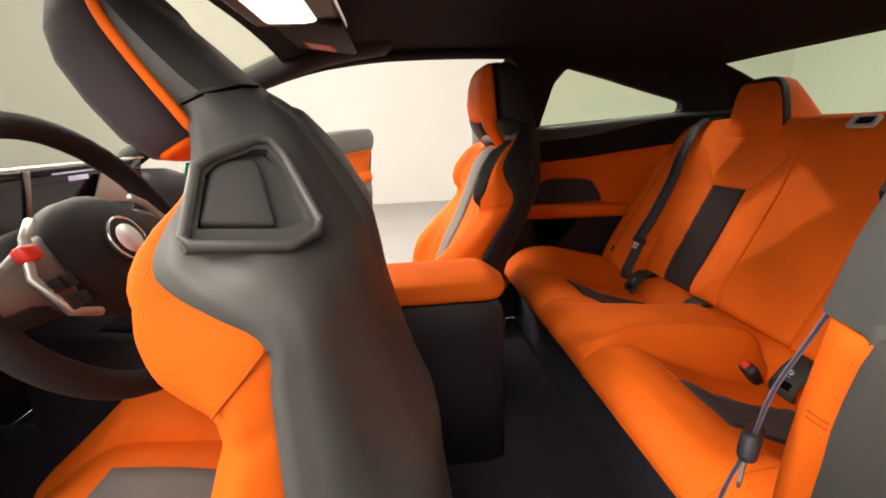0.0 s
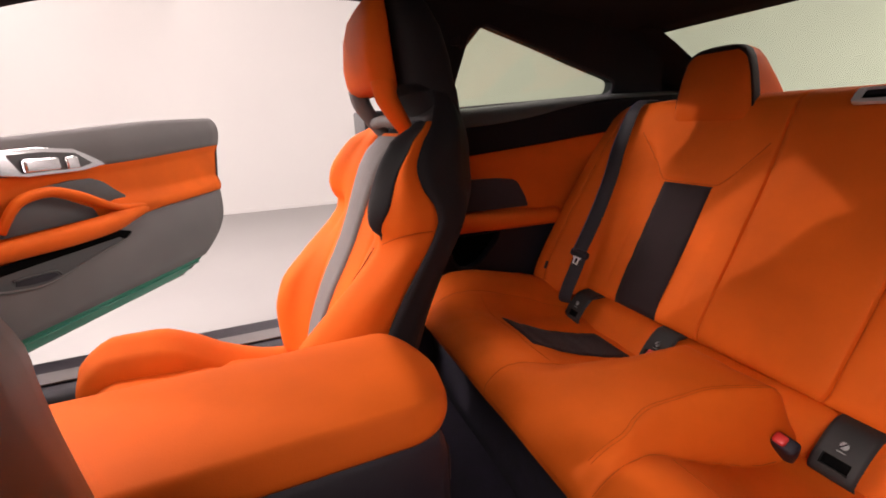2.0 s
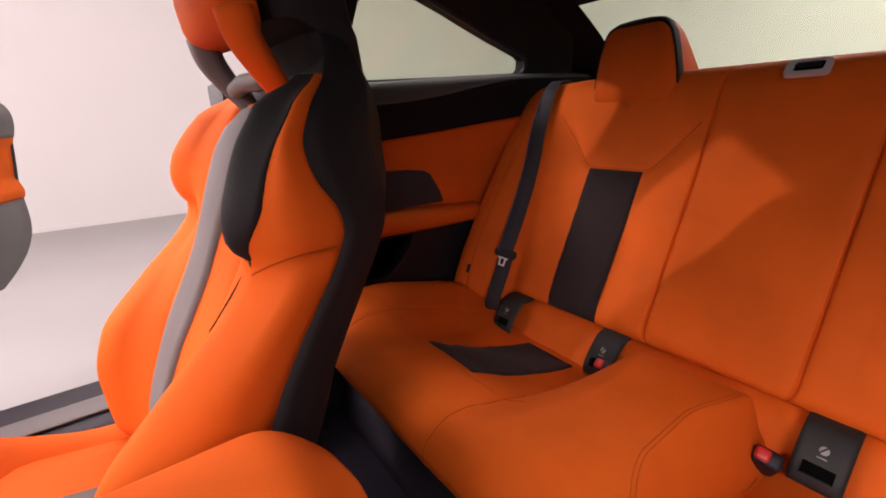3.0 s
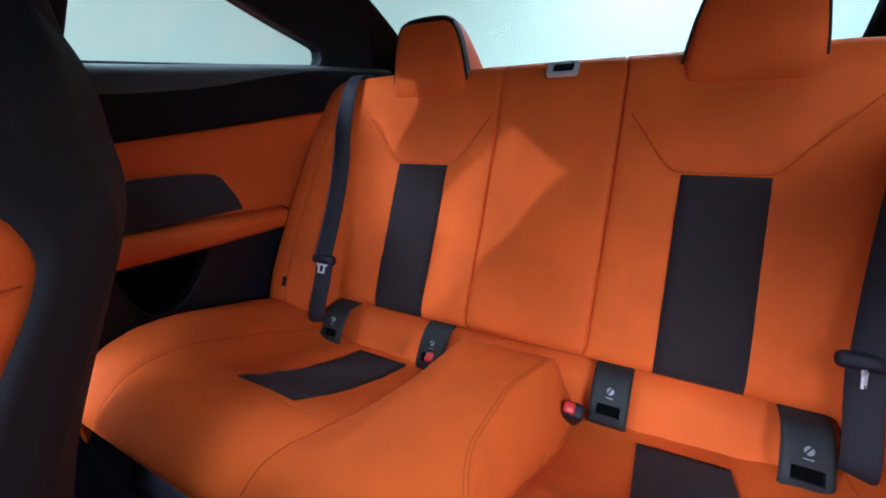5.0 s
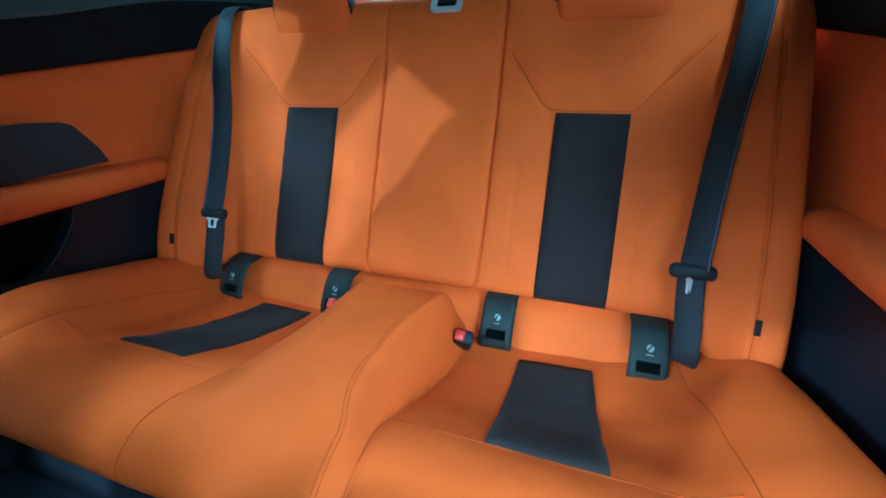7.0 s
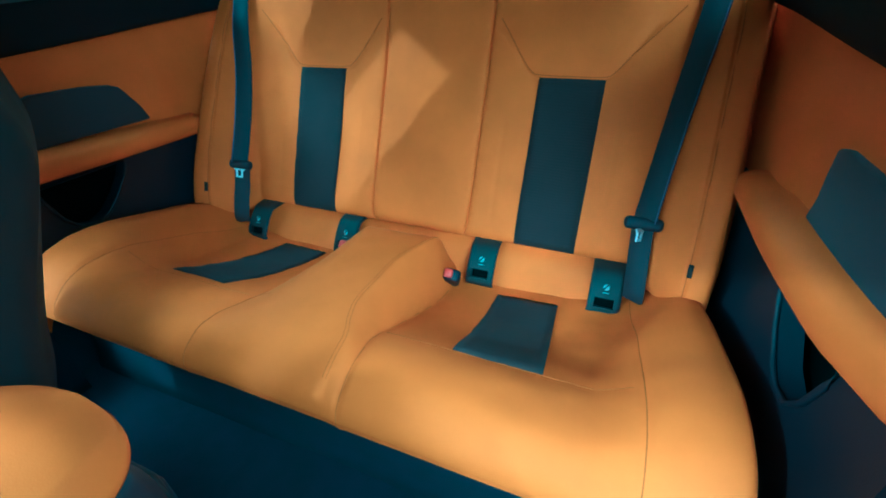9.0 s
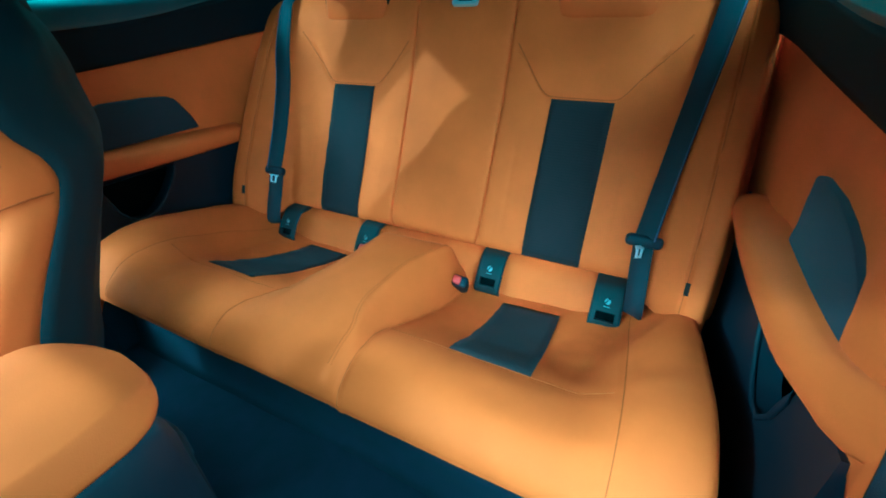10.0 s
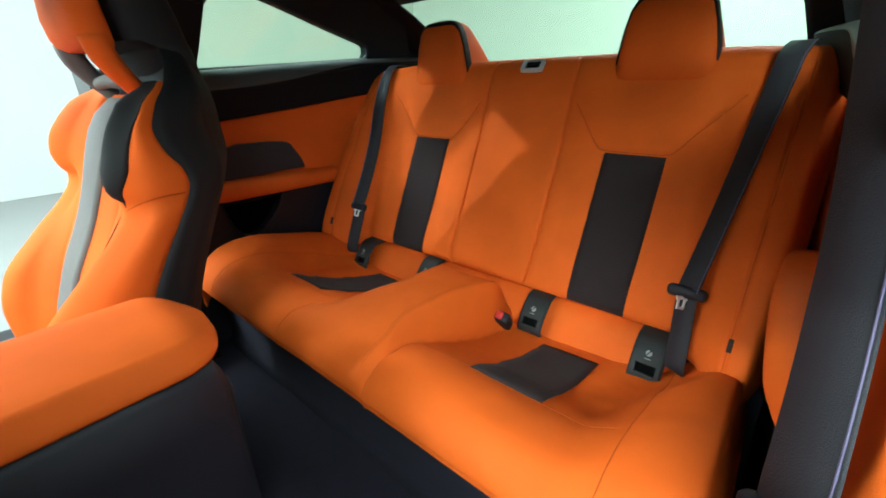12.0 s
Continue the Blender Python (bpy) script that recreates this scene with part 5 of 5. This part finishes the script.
        outl = [(-0.0553, -0.0224), (-0.0532, -0.0289), (0.0186, -0.0458), (0.0476, -0.0382), (0.054, -0.0263), (0.0425, 0.041), (0.0328, 0.0567), (0.0194, 0.0572), (-0.0203, 0.0416), (-0.0319, 0.0338)]
        inl = [(-0.0443, -0.0166), (0.02, -0.029), (0.0451, -0.0247), (0.0385, 0.0286), (0.029, 0.0477), (0.0182, 0.0483), (-0.0141, 0.0374), (-0.0264, 0.0282)]
        ring_o = [hm @ Vector((a, b, 0.004)) for a, b in outl]
        ring_i = [hm @ Vector((a, b, 0.004)) for a, b in inl]
        bmh = prism(ring_o, hm.to_3x3() @ Vector((0, 0, -0.03)), holes=[ring_i])
        handle = crisp(part("entry_handle", bmh, SHELL, seat, "moulded seat-tilt handle in a recess"))
        part("recess", prism([hm @ Vector((a, b, -0.010)) for a, b in inl], hm.to_3x3() @ Vector((0, 0, 0.003))), SHELL, handle, smooth=False)
        part("rim", tube([hm @ Vector((a, b, 0.005)) for a, b in outl], 0.005, 8, closed=True), SHELL, handle)
        flap = [(-0.0422, -0.0132), (0.0176, -0.0242), (0.0203, 0.0358), (0.0148, 0.0418), (-0.0063, 0.0416), (-0.0204, 0.0348)]
        part("flap", prism([hm @ Vector((a, b, -0.011)) for a, b in flap], hm.to_3x3() @ Vector((0, 0, 0.013)), 0.005, 3), SHELL, handle, "raised trapezoid flap")
    # seat cushion: middle, bolsters, stripe and base
    def C(x, y, z):
        return Vector((x + moved.x, centre_y + y * out, z))

    # the tipped seat's cushion runs out in a long sloping thigh support
    nose_x = -0.37 if out > 0 else -0.55
    fall_ = [(-0.36, 0.44), (-0.34, 0.485)] if out > 0 else [(-0.54, 0.32), (-0.52, 0.36), (-0.44, 0.43), (-0.36, 0.485)]
    ridge = [(-0.37, 0.535), (-0.34, 0.565)] if out > 0 else [(-0.55, 0.34), (-0.53, 0.38), (-0.45, 0.455), (-0.37, 0.525), (-0.34, 0.552)]

    def mid(u, v):
        x = nose_x + 0.01 + (0.19 - nose_x) * u
        y = -0.17 + 0.34 * v
        z = curve_at(fall_ + [(-0.29, 0.512), (-0.2, 0.505), (0.0, 0.47), (0.2, 0.45)], x)
        return C(x, y, z + 0.006 * noise.noise((x * 8, y * 8, 2)) - 0.006 * math.exp(-((x + 0.10) / 0.008) ** 2))
    part("seat_centre", sheet(mid, 26, 12, 0.08, (0, 0, -1)), LEATHER, seat, "orange leather seat centre")
    part("seat_stripe", sheet(lambda u, v: mid(0.35 + 0.6 * u, 0.5 + (v - 0.5) * (0.45 - 0.1 * u)) + Vector((0, 0, 0.004)), 16, 6, 0.01, (0, 0, -1)), GREYKNIT, seat, "grey suede seat stripe")
    for side in (1, -1):
        rings = []
        for x in np.linspace(nose_x, 0.20, 28):
            top = curve_at(ridge + [(-0.30, 0.584), (-0.22, 0.583), (-0.15, 0.555), (-0.09, 0.515), (0.018, 0.475), (0.2, 0.46)], x)
            ctl = [(0.135, min(0.40, top - 0.08)), (0.14, top - 0.05), (0.17, top - 0.018), (0.20, top), (0.23, top - 0.012), (0.245, top - 0.05), (0.24, min(0.38, top - 0.08)), (0.19, min(0.36, top - 0.10))]
            ring = spline([(a, b, 0) for a, b in ctl] + [(ctl[0][0], ctl[0][1], 0)], 21)[:-1]
            rings.append([C(x, side * p.x, p.y) for p in ring])
        part("seat_bolster", loft(rings), LEATHER, seat, "orange leather seat bolster")
    part("base", box((-0.30 + moved.x, centre_y - 0.22, 0.262), (0.22 + moved.x, centre_y + 0.22, 0.40), 0.02), PLASTIC, seat, "black seat base")
    return seat


front_seat("sports_seat", "orange leather sports seat with grey stripe and black shell", 0.385, 1, Vector((0, 0, 0)), 0)
front_seat("sports_seat", "orange sports seat tipped forward, with an anthracite back shell", -0.37, -1, Vector((-0.237, 0, 0.0)), 28)

# ---- the open right-hand door ----
hinge = Vector((-0.78, 0.86, 0))
far_end = Vector((-0.15, 2.02, 0))
along = (far_end - hinge).normalized()
outward = Vector((-along.y, along.x, 0))
LENGTH = (far_end - hinge).length
door = thing("side_door", "open coupe door with orange trim and a green edge", "car door", at=hinge + Vector((0, 0, 0.3)))
DM = Matrix.Translation(hinge) @ Matrix((along, outward, Vector((0, 0, 1)))).transposed().to_4x4()


def D(a, o, z):
    """A place on the door: along it, outward from its inner face, height."""
    return DM @ Vector((a, o, z))


def door_top(a):
    return curve_at([(0, 0.985), (0.5, 1.03), (1.0, 1.066), (1.30, 1.075)], a)


def door_end(z):
    return curve_at([(0.39, 0.90), (0.41, 0.97), (0.44, 1.04), (0.48, 1.10), (0.54, 1.165), (0.62, 1.215), (0.734, 1.245), (0.85, 1.275), (0.953, 1.295), (1.03, 1.30), (1.055, 1.293), (1.076, 1.265)], z)


def door_face(z_low, z_high, a0, depth, bow=0.012):
    def fn(u, v):
        lo = z_low(u * LENGTH) if callable(z_low) else z_low
        hi = z_high(u * LENGTH) if callable(z_high) else z_high
        z = lo + (hi - lo) * v
        a = a0 + (door_end(z) - a0) * u
        return D(a, depth - bow * math.sin(math.pi * v), z)
    return fn


z_or_hi = lambda a: curve_at([(0, 0.905), (0.65, 0.915), (1.3, 0.95)], a)
z_or_lo = lambda a: curve_at([(0, 0.655), (0.36, 0.667), (0.55, 0.688), (0.78, 0.711), (0.9, 0.720), (1.24, 0.730), (1.35, 0.734)], a)


def orange_at(u, v):
    """The orange panel: a strip rolled in under the upper trim, a hollow, and a ledge that carries the grab bar's line to the door's end."""
    lo, hi = z_or_lo(u * LENGTH) - 0.004, z_or_hi(u * LENGTH)
    z = lo + (hi - lo) * v
    a = 0.02 + (door_end(z) - 0.02) * u
    ridge = curve_at([(0, 0.70), (0.5, 0.715), (0.62, 0.752), (0.75, 0.744), (0.9, 0.740), (1.1, 0.744), (1.35, 0.752)], a)
    ledge = smoothstep(0.50, 0.68, a) * (0.030 - 0.006 * smoothstep(0.8, 1.25, a))
    grow = smoothstep(ridge + 0.060, ridge + 0.002, z) * (1 - 0.35 * smoothstep(ridge - 0.004, ridge - 0.035, z))
    hollow = 0.012 * smoothstep(hi, hi - 0.045, z)
    return D(a, 0.002 + hollow - ledge * grow, z)


back = (outward.x, outward.y, 0)
part("upper_trim", sheet(door_face(lambda a: z_or_hi(a) - 0.004, door_top, 0.02, 0.0), 24, 8, 0.05, back), GREYTRIM, door, "grey soft upper door trim")
part("orange_panel", sheet(orange_at, 48, 36, 0.04, back), LEATHER, door, "orange leather door panel")
part("lower_trim", sheet(door_face(0.44, z_or_lo, 0.02, -0.002, 0.018), 24, 10, 0.05, back), GREYTRIM, door, "grey lower door trim")
part("shell_edge", sheet(lambda u, v: D(door_end(0.385 + 0.06 * v) * u, 0.020 - 0.012 * v - 0.004 * math.sin(math.pi * v), 0.385 + 0.06 * v), 20, 6, 0.09, back), PAINT, door, "green painted door edge")
part("edge_lip", tube([D(door_end(0.42) * k / 12, 0.008, 0.418) for k in range(13)], 0.005, 8), PAINT, door)
part("outer_skin", sheet(lambda u, v: D((door_end(0.39 + 0.68 * v) + 0.012) * u, 0.10 + 0.05 * math.sin(math.pi * v), 0.385 + (door_top(1.3 * u) - 0.03 - 0.385) * v), 20, 10, 0.01, back), PAINT, door, "green painted outer door skin")
part("end_face", sheet(lambda u, v: D(door_end(0.40 + 0.665 * u) + 0.004, 0.01 + 0.10 * v, 0.40 + 0.665 * u), 24, 4, 0.01, (-along.x, -along.y, 0)), PLASTIC, door)


def on_door(points, depth, thick, bevel=0.0):
    return prism([D(a, depth, z) for a, z in points], outward * thick, bevel)


# padded spear along the orange panel, grab bar, armrest and the recesses between them
spear = [D(0.255, 0.004, 0.752), D(0.272, -0.012, 0.795), D(0.300, -0.026, 0.834), D(0.348, -0.036, 0.850), D(0.40, -0.040, 0.848), D(0.47, -0.040, 0.823), D(0.54, -0.034, 0.788), D(0.615, -0.022, 0.757), D(0.70, -0.010, 0.746), D(0.80, 0.006, 0.740)]
part("grab_bar", tube(spline(spear, 40), [0.014 + 0.008 * math.sin(math.pi * k / 39) for k in range(40)], 12, squash=0.75), LEATHER, door, "orange leather grab bar")
rest = [D(0.10, -0.006, 0.70), D(0.25, -0.036, 0.707), D(0.42, -0.044, 0.708), D(0.56, -0.034, 0.712), D(0.66, -0.014, 0.722), D(0.76, 0.008, 0.730)]
part("armrest", tube(spline(rest, 30), [0.022 + 0.013 * math.sin(math.pi * k / 29) for k in range(30)], 12, squash=1.0), LEATHER, door, "orange leather door armrest")
# recesses take a darker grey than the trim, painting in their shade
part("pull_recess", on_door(((0.40, 0.862), (0.50, 0.872), (0.57, 0.870), (0.612, 0.852), (0.648, 0.822), (0.688, 0.792), (0.69, 0.77), (0.60, 0.77), (0.52, 0.81)), 0.002, 0.02, 0.003), JAMB, door, "recess above the grab bar, darker grey for its shade")
part("lower_recess", on_door(((0.252, 0.736), (0.275, 0.79), (0.305, 0.83), (0.40, 0.838), (0.46, 0.815), (0.545, 0.77), (0.56, 0.736)), 0.001, 0.02, 0.003), JAMB, door, "recess behind the grab bar, darker grey for its shade")
# handle in a bright surround
sur = [(0.225, 0.920), (0.277, 0.978), (0.40, 0.984), (0.522, 0.976), (0.60, 0.934), (0.629, 0.913), (0.536, 0.900), (0.362, 0.898)]
handle = part("handle_surround", on_door(sur, -0.012, 0.02, 0.004), CHROME, door, "bright metal door handle surround")
part("handle_cup", on_door(((0.317, 0.966), (0.42, 0.969), (0.522, 0.960), (0.575, 0.922), (0.52, 0.910), (0.346, 0.910)), -0.0135, 0.003), SHELL, handle, smooth=False)
part("lever", box((0.345, -0.030, 0.912), (0.455, -0.012, 0.952), 0.009, DM, 3), CHROME, handle, "bright metal door lever")
part("lever_tab", box((0.478, -0.024, 0.910), (0.522, -0.012, 0.950), 0.006, DM, 3), CHROME, handle)
# door pocket under the armrest
lip = [(0.14, 0.615), (0.185, 0.600), (0.235, 0.587), (0.292, 0.578), (0.356, 0.585), (0.439, 0.604), (0.507, 0.618), (0.60, 0.634), (0.635, 0.645), (0.646, 0.660)]
part("pocket", on_door([(0.10, 0.668), (0.10, 0.63)] + lip + [(0.60, 0.672), (0.356, 0.668)], -0.0215, 0.006), JAMB, door, "dark grey door pocket", smooth=False)
# flat black plates stand for the shade in the slot and cup
part("pocket_slot", on_door(((0.10, 0.670), (0.356, 0.672), (0.60, 0.676), (0.644, 0.661), (0.612, 0.637), (0.592, 0.652), (0.30, 0.646), (0.10, 0.640)), -0.0255, 0.004), VOID, door, smooth=False)
part("pocket_cup", on_door(((0.226, 0.602), (0.231, 0.617), (0.279, 0.613), (0.336, 0.607), (0.350, 0.594), (0.310, 0.588), (0.256, 0.594)), -0.0245, 0.003), PLASTIC, door, "flat black plate for the shaded cup in the door pocket", smooth=False)
part("pocket_brow", tube(spline([D(0.222, -0.0250, 0.620), D(0.279, -0.026, 0.618), D(0.338, -0.0255, 0.611), D(0.356, -0.0245, 0.594)], 12), 0.0035, 8), JAMB, door)
part("pocket_lip", tube(spline([D(a, -0.024, z) for a, z in lip], 24), 0.0042, 8), GREYTRIM, door)
# mirror corner and exterior mirror
part("mirror_corner", on_door(((0.06, 0.985), (0.31, 0.995), (0.372, 1.128), (0.369, 1.165), (0.345, 1.16), (0.24, 1.078)), 0.012, 0.03, 0.004), GREYTRIM, door, "grey triangular mirror corner")
part("exterior_mirror", box((0.02, 0.14, 1.0), (0.14, 0.34, 1.14), 0.03, DM, 3), PLASTIC, door)

# ---- front belt by the left door pillar ----
fbelt = thing("front_seat_belt", "black front seat belt with violet edge stitching at the door pillar", "seat belt")
cl = [(0.466, -0.605, 1.17), (0.45, -0.612, 1.08), (0.408, -0.627, 0.95), (0.364, -0.632, 0.87), (0.331, -0.634, 0.81), (0.317, -0.636, 0.757), (0.299, -0.638, 0.715), (0.287, -0.640, 0.66), (0.27, -0.645, 0.50), (0.265, -0.65, 0.40)]
cl = spline(cl, 36)
across = Vector((0.67, 0.57, -0.49))
part("webbing", strap(cl, across, 0.047, 0.0022), WEBBING, fbelt)
for e, r in ((-1, 0.0008), (1, 0.0008)):
    part("stitching", tube([p - across * 0.0205 + across.cross(Vector((-0.3, 0, -0.95))).normalized() * 0.0012 * e for p in cl], r, 5), STITCH, fbelt)
part("upper_guide", box((0.44, -0.635, 1.15), (0.49, -0.595, 1.2), 0.012), PLASTIC, fbelt)
tm = Matrix.Translation((0.316, -0.636, 0.754)) @ pose(0, 0, 0, 0, 20, 40)
part("tongue_cover", box((-0.030, -0.008, -0.012), (0.030, 0.008, 0.016), 0.007, tm, 3), PLASTIC, fbelt, "black moulded tongue cover")
part("tongue", prism([tm @ Vector((x, 0, z)) for x, z in ((-0.018, -0.010), (0.018, -0.010), (0.014, -0.034), (0.008, -0.042), (-0.008, -0.042), (-0.014, -0.034))], tm.to_3x3() @ Vector((0, 0.003, 0))), DULLMETAL, fbelt, "dull metal tongue", smooth=False)
